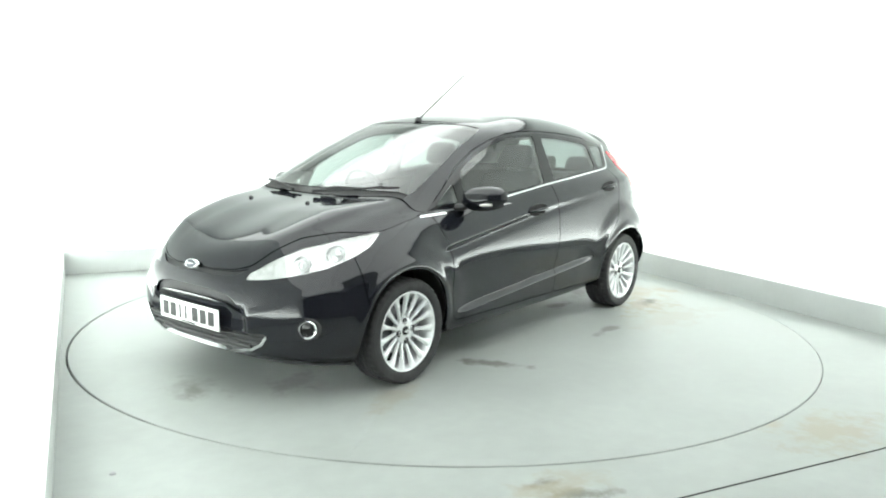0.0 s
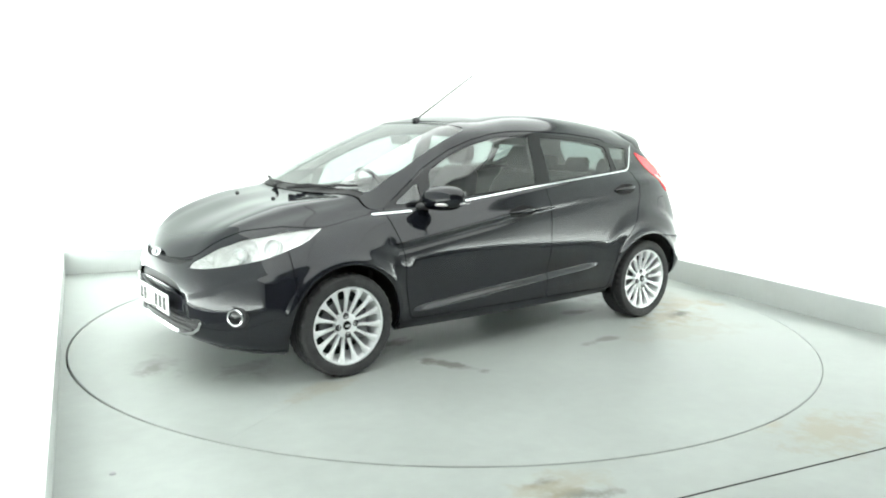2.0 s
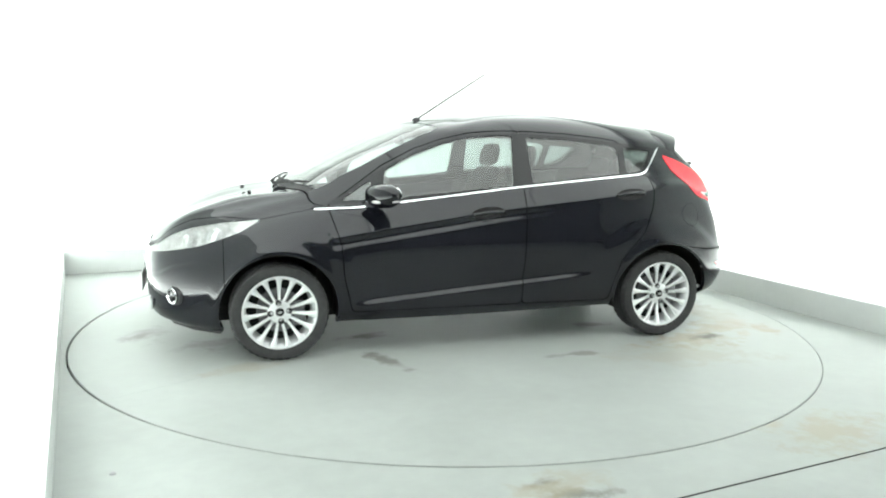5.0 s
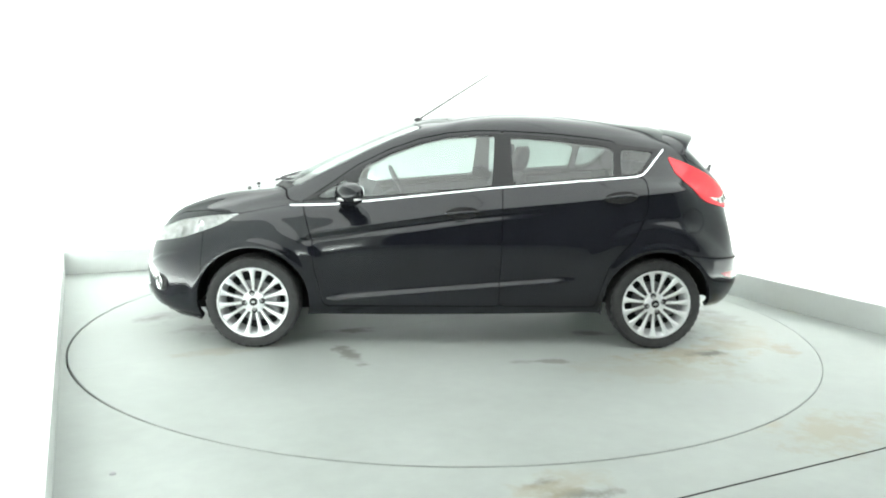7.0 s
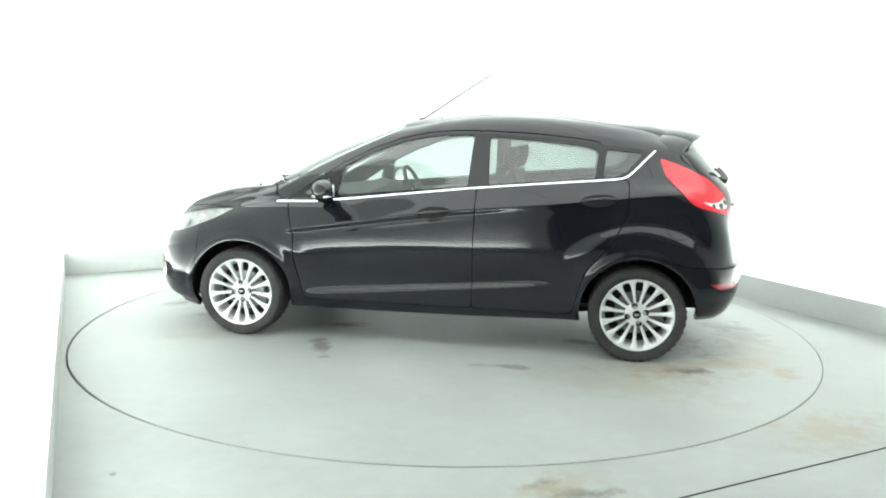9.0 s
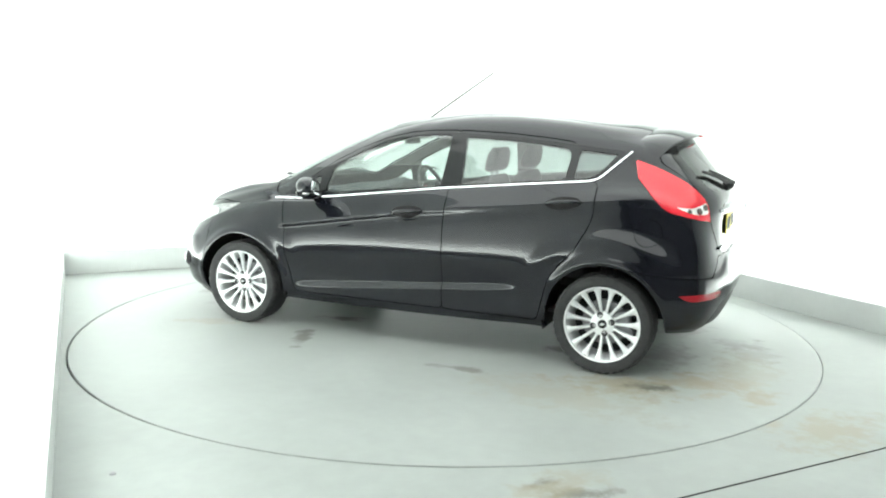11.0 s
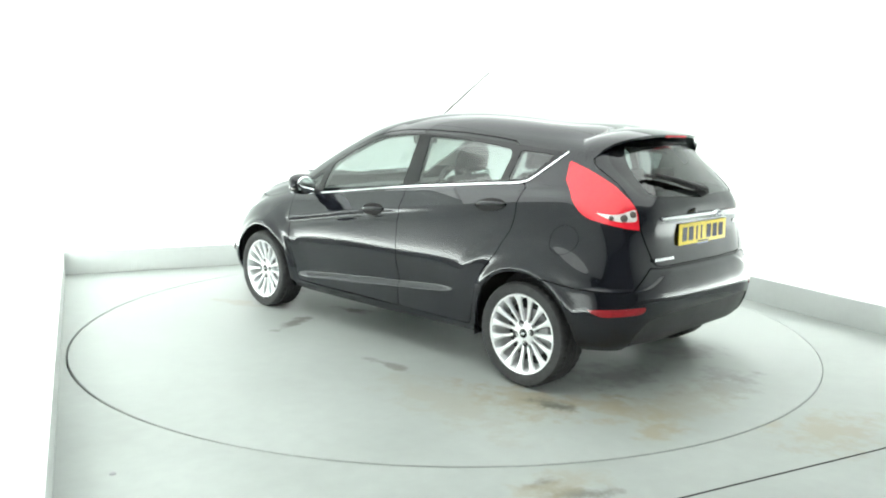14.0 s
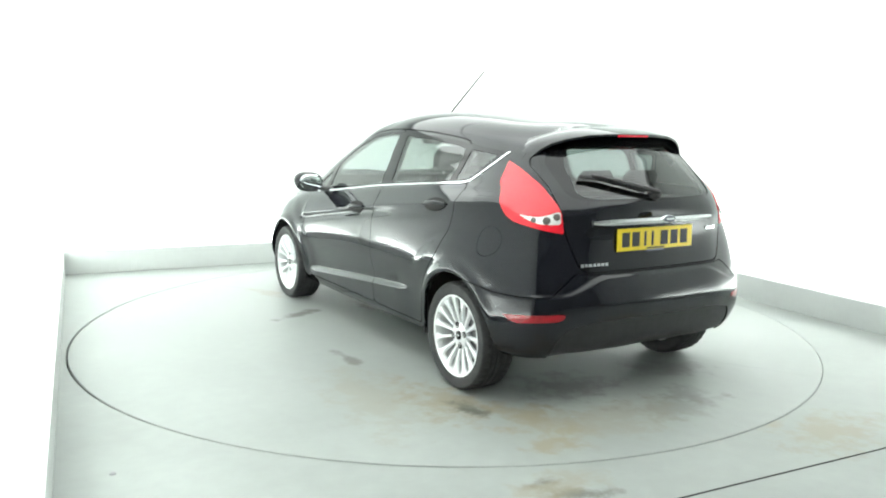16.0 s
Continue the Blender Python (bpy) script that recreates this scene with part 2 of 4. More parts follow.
def floor_sheet():
    """The booth's floor, a sheet with a round hole for the turntable and a rim down into the pit."""
    n = 192
    verts, faces = [], []
    x0, x1, y0, y1 = -4.6, 5.6, FRONT - 0.3, BACK + 0.5
    for k in range(n):
        a = math.tau * k / n
        c, s = math.cos(a), math.sin(a)
        reach = min((x1 if c > 0 else -x0) / max(abs(c), 1e-6), (y1 if s > 0 else -y0) / max(abs(s), 1e-6))
        ox, oy = SHIFT
        verts += [(HOLE * c + ox, HOLE * s + oy, -0.10), (HOLE * c + ox, HOLE * s + oy, -0.002), ((HOLE + 0.002) * c + ox, (HOLE + 0.002) * s + oy, 0), (reach * c, reach * s, 0)]
    for k in range(n):
        a, b = 4 * k, 4 * ((k + 1) % n)
        for j in range(3):
            faces.append((a + j, a + j + 1, b + j + 1, b + j))
    for c in ((x1, y1), (x0, y1), (x0, y0), (x1, y0)):
        near = sorted(range(n), key=lambda k: (verts[4 * k + 3][0] - c[0]) ** 2 + (verts[4 * k + 3][1] - c[1]) ** 2)[:2]
        verts.append((*c, 0))
        faces.append((4 * near[0] + 3, len(verts) - 1, 4 * near[1] + 3))
    ob = mesh_object("floor", verts, faces, M_FLOOR)
    ob.matrix_world = ROOM
    return tagged(ob, "pale grey-green painted booth floor with rusty stains", "floor", kind="structure")


SKEW = pose(LEFT + 0.015, BACK, 0, 0, 0, -0.52) @ pose(-LEFT, -BACK, 0)     # the west side stands a little out of square


def wall(name, x, y, sx, sy, z0, z1, material, label):
    ob = part(name, box(sx, sy, z1 - z0, pose(x, y, (z0 + z1) / 2), 0.004), material)
    ob.matrix_world = ROOM @ SKEW if name.endswith(("west", "ledge")) else ROOM
    return tagged(ob, label, "wall", kind="structure")


def build_booth():
    floor_sheet()
    pit = part("floor_pit", add_lathe(bmesh.new(), [(0.02, -0.12), (2.6, -0.12), (2.6, -0.10), (0.02, -0.10)], steps=96), M_PIT)
    tagged(pit, "black pit under the turntable", "floor", kind="structure")
    wl, wr, wb = LEFT - LEDGE, RIGHT + LEDGE, BACK + LEDGE
    front_l = -4.6
    wall("wall_west", wl - 0.06, (front_l + wb) / 2 + 0.06, 0.12, wb - front_l + 0.12, 0, CEIL, M_WALL, "white painted side wall of the photo booth")
    wall("wall_east", wr + 0.06 + 0.12, (FRONT + wb) / 2, 0.12, wb - FRONT + 0.24, 0, CEIL, M_WALL, "white painted side wall of the photo booth")
    wall("wall_north", (wl + wr) / 2 + 0.06, wb + 0.06, wr - wl + 0.12, 0.12, 0, CEIL, M_WALL, "white painted back wall of the photo booth")
    # unseen walls added round the camera, dark so the flank reflects little
    wall("wall_south", 0.3, FRONT - 0.06, 8.6, 0.12, 0, CEIL, M_DARKWALL, "unseen dark grey wall added behind the camera")
    wall("wall_side", -3.9, (FRONT + front_l) / 2, 0.12, front_l - FRONT, 0, CEIL, M_DARKWALL, "unseen dark grey wall added beside the camera")
    wall("wall_return", -3.25, front_l - 0.06, 1.18, 0.12, 0, CEIL, M_DARKWALL, "unseen dark grey return wall added beside the booth")
    # rounded corner between the back and the side wall
    bm = bmesh.new()
    cx, cy = wr + 0.12 - 0.5, wb - 0.5
    ring = []
    for rad in (0.5, 0.56):
        for z in (PLINTH_H + 0.003, CEIL - 0.002):
            ring.append([bm.verts.new((cx + rad * math.cos(a), cy + rad * math.sin(a), z)) for a in [math.pi / 2 * k / 24 for k in range(25)]])
    for a, b in ((ring[0], ring[1]), (ring[1], ring[3]), (ring[3], ring[2]), (ring[2], ring[0])):
        for k in range(24):
            bm.faces.new((a[k], a[k + 1], b[k + 1], b[k]))
    for k in (0, 24):
        bm.faces.new((ring[0][k], ring[1][k], ring[3][k], ring[2][k]))
    cove = part("wall_cove", bm, M_WALL)
    cove.matrix_world = ROOM
    tagged(cove, "white rounded corner of the photo booth", "wall", kind="structure")
    # low plinths that run along the foot of the walls
    wall("plinth_west", LEFT - LEDGE / 2 - 0.002, (front_l + BACK) / 2 + 0.08, LEDGE - 0.004, BACK - front_l + 0.16, 0, PLINTH_H, M_PLINTH, "low pale plinth along the side wall")
    wall("plinth_north", (LEFT + RIGHT) / 2, BACK + LEDGE / 2, RIGHT - LEFT, LEDGE - 0.004, 0, PLINTH_H, M_PLINTH, "low pale plinth along the back wall")
    wall("plinth_east", RIGHT + LEDGE / 2 + 0.06, (FRONT + BACK) / 2 + 0.08, LEDGE + 0.1, BACK - FRONT + 0.16, 0, PLINTH_H - 0.005, M_PLINTH, "low pale plinth along the side wall")
    wall("trim_north", (LEFT + RIGHT) / 2, BACK - 0.004, RIGHT - LEFT - 0.02, 0.008, 0, 0.005, M_JOINT, "thin dark joint at the foot of the plinth")
    wall("trim_ledge", LEFT - LEDGE + 0.006, -0.9, 0.008, 7.0, PLINTH_H, PLINTH_H + 0.006, M_JOINT, "thin dark joint between ledge and wall")
    # ceiling added out of view, grey to keep roof reflections dark
    ce = part("ceiling", box(8.8, 10.2, 0.1, pose(0.2, -1.8, CEIL + 0.05)), M_CEILING)
    ce.matrix_world = ROOM
    tagged(ce, "unseen grey ceiling added over the photo booth", "ceiling", kind="structure")
    # steel strip let into the floor in front of the turntable
    st = part("floor_joint", box(4.2, 0.006, 0.003, pose(0.45, -2.785, 0.001)), M_PIT)
    st.matrix_world = ROOM
    tagged(st, "thin dark joint across the floor", "joint", kind="structure")
    bolt = part("floor_bolt", add_lathe(bmesh.new(), [(.001, .004), (.010, .0035), (.013, .0), (.001, .0)], pose(-1.28, -2.556, 0), 16), M_STEEL)
    tagged(bolt, "small dark bolt head in the floor", "bolt")
    # glowing boxes round the added ceiling fill, out of view
    for lx, ly, sx, sy in [(lx, ly, 1.745, 5.5) for lx, ly in FILL_ROWS] + [(0.05, 1.93, 5.24, 1.5)]:
        lamp = new("ceiling_fill_box")
        lamp.matrix_world = ROOM @ pose(lx, ly, CEIL)
        tagged(lamp, "unseen white light box added under the ceiling", "lamp", group="ceiling light boxes")
        part("casing", box(sx, sy, 0.06, pose(0, 0, -0.031), 0.006), M_LAMPCASE, lamp)
        part("diffuser", box(sx - 0.02, sy - 0.06, 0.03, pose(0, 0, -0.078), 0.006), M_FILL_PANEL, lamp, "glowing white diffuser")


def turntable():
    """A steel disc in two halves, with a seam across it."""
    tt = new("turntable")
    tagged(tt, "round pale grey-green turntable plate with oily stains and tyre marks", "turntable")
    for side in (1, -1):
        n, gap = 96, 0.0006
        rim = []
        for k in range(n + 1):
            a = -math.pi / 2 + math.pi * k / n
            x, y = side * max(DISC * math.cos(a), gap), side * DISC * math.sin(a)
            cs, sn = math.cos(radians(SEAM)), math.sin(radians(SEAM))
            rim.append((x * cs - y * sn, x * sn + y * cs))
        verts = [(x, y, -0.003) for x, y in rim] + [(x * 0.9985, y * 0.9985, 0.0) for x, y in rim] + [(x, y, -0.06) for x, y in rim]
        m = n + 1
        faces = [tuple(range(m, 2 * m))]
        for k in range(m):
            k1 = (k + 1) % m
            faces += [(k, k1, m + k1, m + k), (2 * m + k, 2 * m + k1, k1, k)]
        mesh_object("plate", verts, faces, M_TABLE, tt)
    return tt


SEAM = -60.5
build_booth()
table = turntable()


# ---------------------------------------------------------------- the car's skin
# Control hoops run from the middle of the nose round the flank to the middle of the tail, from the sill up to the roof.
# Car axes: x forward from the middle of the wheelbase, y to its own left, z up from the ground.
HOOPS = []


def hoop(front, flank, rear):
    """front: 4 points, flank: 8 points between the wheels and past them, rear: 4 points; each (x, y, z)."""
    HOOPS.append(np.array([*front, *flank, *rear]))


WB = 1.2445
hoop([(1.91, 0, .200), (1.90, .30, .200), (1.84, .52, .195), (1.72, .66, .182)],
     [(1.56, .74, .17), (WB, .775, .19), (.8, .765, .205), (.3, .76, .205), (-.25, .76, .21), (-.8, .76, .22), (-WB, .77, .22), (-1.56, .74, .258)],
     [(-1.71, .64, .262), (-1.74, .43, .264), (-1.76, .20, .26), (-1.765, 0, .264)])
hoop([(1.985, 0, .245), (1.975, .30, .245), (1.90, .55, .240), (1.77, .70, .235)],
     [(1.58, .785, .235), (WB, .812, .245), (.8, .79, .25), (.3, .785, .25), (-.25, .785, .255), (-.8, .79, .26), (-WB, .812, .265), (-1.59, .785, .298)],
     [(-1.735, .675, .302), (-1.80, .46, .288), (-1.825, .20, .30), (-1.83, 0, .304)])
hoop([(2.02, 0, .40), (2.005, .30, .40), (1.93, .56, .395), (1.785, .725, .39)],
     [(1.60, .815, .40), (WB, .842, .42), (.8, .805, .40), (.3, .80, .40), (-.25, .80, .40), (-.8, .812, .41), (-WB, .842, .43), (-1.6, .815, .42)],
     [(-1.765, .705, .415), (-1.845, .475, .415), (-1.868, .22, .415), (-1.873, 0, .415)])
hoop([(2.01, 0, .545), (1.99, .30, .545), (1.915, .54, .545), (1.77, .70, .55)],
     [(1.56, .795, .58), (WB, .838, .63), (.8, .825, .57), (.3, .825, .55), (-.25, .827, .55), (-.8, .832, .58), (-WB, .838, .64), (-1.57, .805, .60)],
     [(-1.76, .70, .56), (-1.855, .475, .545), (-1.88, .22, .545), (-1.885, 0, .545)])
hoop([(1.975, 0, .655), (1.945, .30, .64), (1.885, .49, .64), (1.71, .645, .675)],
     [(1.48, .745, .72), (1.2, .785, .745), (.8, .81, .70), (.3, .825, .68), (-.25, .828, .69), (-.8, .825, .74), (-WB, .802, .80), (-1.52, .755, .79)],
     [(-1.73, .675, .73), (-1.81, .47, .69), (-1.83, .22, .685), (-1.835, 0, .685)])
hoop([(1.87, 0, .748), (1.85, .28, .757), (1.78, .46, .778), (1.60, .61, .794)],
     [(1.38, .695, .80), (1.12, .742, .82), (.78, .772, .815), (.3, .797, .80), (-.25, .803, .86), (-.8, .795, .93), (-1.22, .765, .985), (-1.48, .715, .985)],
     [(-1.70, .635, .87), (-1.785, .465, .82), (-1.805, .24, .81), (-1.81, 0, .81)])
hoop([(1.56, 0, .876), (1.55, .25, .890), (1.49, .455, .901), (1.36, .60, .880)],
     [(1.18, .668, .872), (.98, .705, .875), (.65, .732, .885), (.25, .752, .915), (-.25, .758, .965), (-.78, .743, 1.02), (-1.19, .71, 1.05), (-1.45, .665, 1.045)],
     [(-1.675, .60, .98), (-1.78, .46, .94), (-1.81, .24, .93), (-1.815, 0, .93)])
hoop([(1.215, 0, .951), (1.20, .25, .952), (1.16, .47, .952), (1.085, .61, .942)],
     [(.96, .676, .915), (.74, .705, .918), (.47, .72, .93), (.15, .732, .958), (-.25, .733, 1.0), (-.75, .713, 1.05), (-1.13, .68, 1.085), (-1.39, .635, 1.10)],
     [(-1.635, .57, 1.06), (-1.755, .44, 1.01), (-1.80, .22, 1.0), (-1.81, 0, 1.0)])
hoop([(.925, 0, 1.098), (.922, .24, 1.10), (.905, .435, 1.105), (.812, .562, 1.100)],
     [(.70, .625, 1.078), (.56, .66, 1.070), (.36, .678, 1.07), (.1, .687, 1.085), (-.25, .687, 1.11), (-.7, .668, 1.14), (-1.08, .635, 1.16), (-1.33, .59, 1.17)],
     [(-1.55, .535, 1.15), (-1.67, .40, 1.115), (-1.72, .20, 1.105), (-1.735, 0, 1.105)])
hoop([(.632, 0, 1.236), (.629, .23, 1.237), (.610, .41, 1.240), (.522, .525, 1.237)],
     [(.43, .590, 1.209), (.325, .618, 1.204), (.19, .630, 1.21), (0, .637, 1.22), (-.25, .637, 1.235), (-.65, .618, 1.245), (-1.02, .59, 1.25), (-1.26, .55, 1.25)],
     [(-1.465, .495, 1.24), (-1.58, .365, 1.215), (-1.635, .18, 1.21), (-1.65, 0, 1.21)])
hoop([(.290, 0, 1.380), (.287, .22, 1.378), (.270, .40, 1.369), (.20, .505, 1.353)],
     [(.15, .550, 1.342), (.085, .567, 1.341), (0, .573, 1.342), (-.12, .577, 1.348), (-.3, .577, 1.352), (-.62, .563, 1.345), (-.96, .537, 1.325), (-1.19, .50, 1.31)],
     [(-1.36, .44, 1.305), (-1.49, .315, 1.31), (-1.54, .16, 1.315), (-1.555, 0, 1.32)])
hoop([(.11, 0, 1.424), (.10, .16, 1.422), (.07, .30, 1.415), (.03, .39, 1.406)],
     [(0, .42, 1.407), (-.04, .435, 1.411), (-.1, .442, 1.417), (-.2, .446, 1.426), (-.35, .446, 1.431), (-.6, .436, 1.427), (-.88, .415, 1.407), (-1.07, .39, 1.388)],
     [(-1.21, .34, 1.379), (-1.31, .245, 1.382), (-1.35, .12, 1.386), (-1.365, 0, 1.388)])
_x = [-.11, -.12, -.14, -.16, -.18, -.21, -.25, -.31, -.42, -.60, -.80, -.92, -1.0, -1.06, -1.09, -1.10]
_z = [1.456 - 0.100 * abs(x + 0.45) ** 1.6 for x in _x]
HOOPS.append(np.array([(x, 0.0, z) for x, z in zip(_x, _z)]))
NET = np.array(HOOPS)                                   # hoops, columns, 3


def spline(points, at):
    """A smooth curve through control points along the first axis, at the places given (0 to n - 1)."""
    n = len(points)
    d = np.zeros_like(points)
    step = np.diff(points, axis=0)
    size = np.sqrt(np.linalg.norm(step, axis=-1, keepdims=True)) + 1e-4
    slope = step / size
    for k in range(1, n - 1):
        t = (slope[k - 1] * size[k] + slope[k] * size[k - 1]) / (size[k - 1] + size[k])
        d[k] = t
    d[0], d[-1] = slope[0], slope[-1]
    d0 = d.copy()
    at = np.asarray(at, float)
    i = np.clip(at.astype(int), 0, n - 2)
    f = (at - i).reshape(-1, *([1] * (points.ndim - 1)))
    h = size[i]
    p0, p1, m0, m1 = points[i], points[i + 1], d0[i] * h, d0[i + 1] * h
    return (2 * f ** 3 - 3 * f ** 2 + 1) * p0 + (f ** 3 - 2 * f ** 2 + f) * m0 + (-2 * f ** 3 + 3 * f ** 2) * p1 + (f ** 3 - f ** 2) * m1


def mirrored(points):
    """Carries the net past the middle plane, so that the skin crosses it smoothly."""
    flip = np.array([1, -1, 1])
    return np.concatenate([points[2:0:-1] * flip, points, points[-2:-4:-1] * flip])


def relief(p, n):
    """The pressed lines of the flank and the bonnet: how far the skin stands out along its normal."""
    x, y, z = p[..., 0], p[..., 1], p[..., 2]
    side = np.clip((np.abs(n[..., 1]) - 0.55) / 0.25, 0, 1)
    # shoulder crease from the front wing to the tail lamp
    line = 0.84 + np.where(x > -0.01, 0.147, 0.107) * (-0.01 - x)
    on = np.clip((0.950 - x) / 0.03, 0, 1) * np.clip((x + 1.55) / 0.25, 0, 1)
    d = z - line
    under = np.clip((x + 0.9) / 0.9, 0.25, 1)
    out = side * on * np.where(d < 0, 0.012 * np.exp(d / 0.09) - under * 0.0125 * np.exp(-((d + 0.034) / 0.024) ** 2), 0.012 * np.exp(-d / 0.04))
    # hollow under the middle of the doors, and the blade that climbs above the sill
    def ease(q):
        q = np.clip(q, 0, 1)
        return q * q * (3 - 2 * q)
    zb = 0.314 + 0.088 * (0.753 - x)
    on2 = ease((0.84 - x) / 0.16) * ease((x + 0.80) / 0.25)
    e = z - zb
    ramp = ease((0.015 - e) / 0.030)
    hollow = ease((0.615 - z) / np.maximum(0.615 - zb, 0.05)) * (1 - ramp)
    out += side * on2 * (0.014 * ramp * np.exp(np.minimum(e, 0) / 0.16) - 0.011 * hollow)
    # flared wings over the wheels, and their lips
    for cx in (WB, -WB):
        r = np.hypot(x - cx, z - 0.285)
        lip = np.clip((z - (0.22 if cx > 0 else 0.40)) / 0.12, 0, 1)
        out += side * lip * 0.013 * np.exp(-((r - 0.352) / 0.030) ** 2)
        if cx < 0:
            out += side * ease((z - 0.50) / 0.20) * 0.015 * ease((0.560 - r) / 0.095) * (1 - 0.3 * ease((0.46 - r) / 0.10))
        else:
            out += side * ease((z - 0.42) / 0.15) * ease((1.25 - x) / 0.20) * 0.007 * ease((0.53 - r) / 0.090) * (1 - 0.6 * ease((0.45 - r) / 0.09))
    # crease of the front bumper, rising from the grille's corner towards the wing
    zc = np.interp(np.abs(y), [0.40, 0.42, 0.587, 0.65, 0.73], [0.45, 0.455, 0.503, 0.545, 0.572])
    nose = ease((x - 1.62) / 0.08) * ease((np.abs(y) - 0.40) / 0.05)
    out += nose * 0.008 * ease((zc + 0.016 - z) / 0.040) * np.exp(np.minimum(z - zc, 0) / 0.09)
    # the plate's panel leans back towards its foot, under the intake
    out -= ease((x - 1.85) / 0.05) * ease((0.43 - np.abs(y)) / 0.06) * ease((z - 0.24) / 0.06) * 0.026 * ease((0.492 - z) / 0.10)
    # ledge along the top of the rear bumper
    ledge = 0.596 + 0.075 * ease((0.60 - np.abs(y)) / 0.26)
    tail = np.clip((-1.47 - x) / 0.12, 0, 1) * np.clip((z - 0.30) / 0.12, 0, 1)
    out += tail * 0.009 * ease((ledge - z) / 0.030)
    # ribs of the bonnet
    top = np.clip((n[..., 2] - 0.6) / 0.25, 0, 1) * np.clip((x - 0.98) / 0.12, 0, 1) * np.clip((1.93 - x) / 0.2, 0, 1)
    dy = np.abs(y) - np.interp(x, [0.98, 1.27, 1.525, 1.70, 1.82], [0.59, 0.535, 0.51, 0.475, 0.42])
    out += top * 0.011 * np.where(dy < 0, np.exp(-(dy / 0.11) ** 2), np.exp(-(dy / 0.034) ** 2))
    return out


def skin():
    """The left half of the skin as one fine grid: places, normals, and the two coordinates along the net."""
    nu, nv = 300, 216
    net = mirrored(NET.transpose(1, 0, 2))              # columns first
    u = np.linspace(0, 15, nu)
    v = np.linspace(0, 12, nv)
    cols = spline(net, u + 2)                           # nu, hoops, 3
    grid = spline(cols.transpose(1, 0, 2), v).transpose(1, 0, 2)
    # the windscreen starts straight at its foot, and the bonnet ends straight there, instead of easing into each other
    under = spline(cols.transpose(1, 0, 2)[:8], np.clip(v, 0, 7)).transpose(1, 0, 2)
    flat = np.clip((3.6 - u) / 0.8, 0, 1)[:, None, None] * ((v >= 5) & (v < 7))[None, :, None]
    grid = grid * (1 - flat) + under * flat
    upper = spline(cols.transpose(1, 0, 2)[7:], np.clip(v - 7, 0, 5)).transpose(1, 0, 2)
    sharp = np.clip((3.3 - u) / 0.8, 0, 1)[:, None, None] * (v >= 7)[None, :, None]
    grid = grid * (1 - sharp) + upper * sharp
    for _ in range(2):
        du, dv = np.gradient(grid, axis=0), np.gradient(grid, axis=1)
        du[0], du[-1] = grid[1] - grid[0], grid[-1] - grid[-2]
        for edge in (0, -1):
            du[edge] *= np.array([0, 1, 0])
        n = np.cross(du, dv)
        n /= np.linalg.norm(n, axis=-1, keepdims=True) + 1e-12
        n[:, -1] = (0, 0, 1)
        n[:, -1, 0] = n[:, -3, 0]
        n[0, :, 1] = n[-1, :, 1] = 0
        n /= np.linalg.norm(n, axis=-1, keepdims=True) + 1e-12
        if np.mean(n[nu // 2, :60, 1]) < 0:
            n = -n
            n[:, -1] = -n[:, -1]
        if _ == 0:
            grid = grid + relief(grid, n)[..., None] * n
    uu, vv = np.meshgrid(u, v, indexing="ij")
    data = np.concatenate([grid, n, uu[..., None], vv[..., None]], axis=-1).reshape(-1, 8)
    i, j = np.meshgrid(np.arange(nu - 1), np.arange(nv - 1), indexing="ij")
    a = (i * nv + j).ravel()
    tri = np.concatenate([np.stack([a, a + nv, a + nv + 1], 1), np.stack([a, a + nv + 1, a + 1], 1)])
    return data, tri


def split(sheet, f):
    """Cuts a sheet along f = 0. Returns the parts where f < 0 and where f > 0."""
    data, tri = sheet
    s = f(data)
    s = np.where(np.abs(s) < 1e-6, 1e-6, s)
    neg = s < 0
    inside = neg[tri]
    count = inside.sum(1)
    keep_in, keep_out, cross = tri[count == 3], tri[count == 0], tri[(count > 0) & (count < 3)]
    extra, seen = [], {}
    base = len(data)

    def cut(a, b):
        key = (a, b) if a < b else (b, a)
        if key not in seen:
            k = s[key[0]] / (s[key[0]] - s[key[1]])
            seen[key] = base + len(extra)
            extra.append(data[key[0]] * (1 - k) + data[key[1]] * k)
        return seen[key]

    tin, tout = [], []
    for t in cross.tolist():
        ins = [bool(neg[q]) for q in t]
        one = ins.count(True) == 1
        k = ins.index(one)
        a, b, c = t[k], t[(k + 1) % 3], t[(k + 2) % 3]
        ab, ac = cut(a, b), cut(a, c)
        (tin if one else tout).append((a, ab, ac))
        (tout if one else tin).extend([(ab, b, c), (ab, c, ac)])
    every = np.concatenate([data, np.array(extra)]) if extra else data

    def trim(t0, t1):
        t = np.concatenate([t0, np.array(t1, int).reshape(-1, 3)]) if t1 else t0
        used, inv = np.unique(t, return_inverse=True)
        return every[used], inv.reshape(-1, 3)
    return trim(keep_in, tin), trim(keep_out, tout)


def flip_sheet(sheet):
    d = sheet[0].copy()
    d[:, 1] *= -1
    d[:, 4] *= -1
    return d, sheet[1][:, ::-1]


def join_sheets(*sheets):
    at, ds, ts = 0, [], []
    for d, t in sheets:
        ds.append(d), ts.append(t + at)
        at += len(d)
    return np.concatenate(ds), np.concatenate(ts)


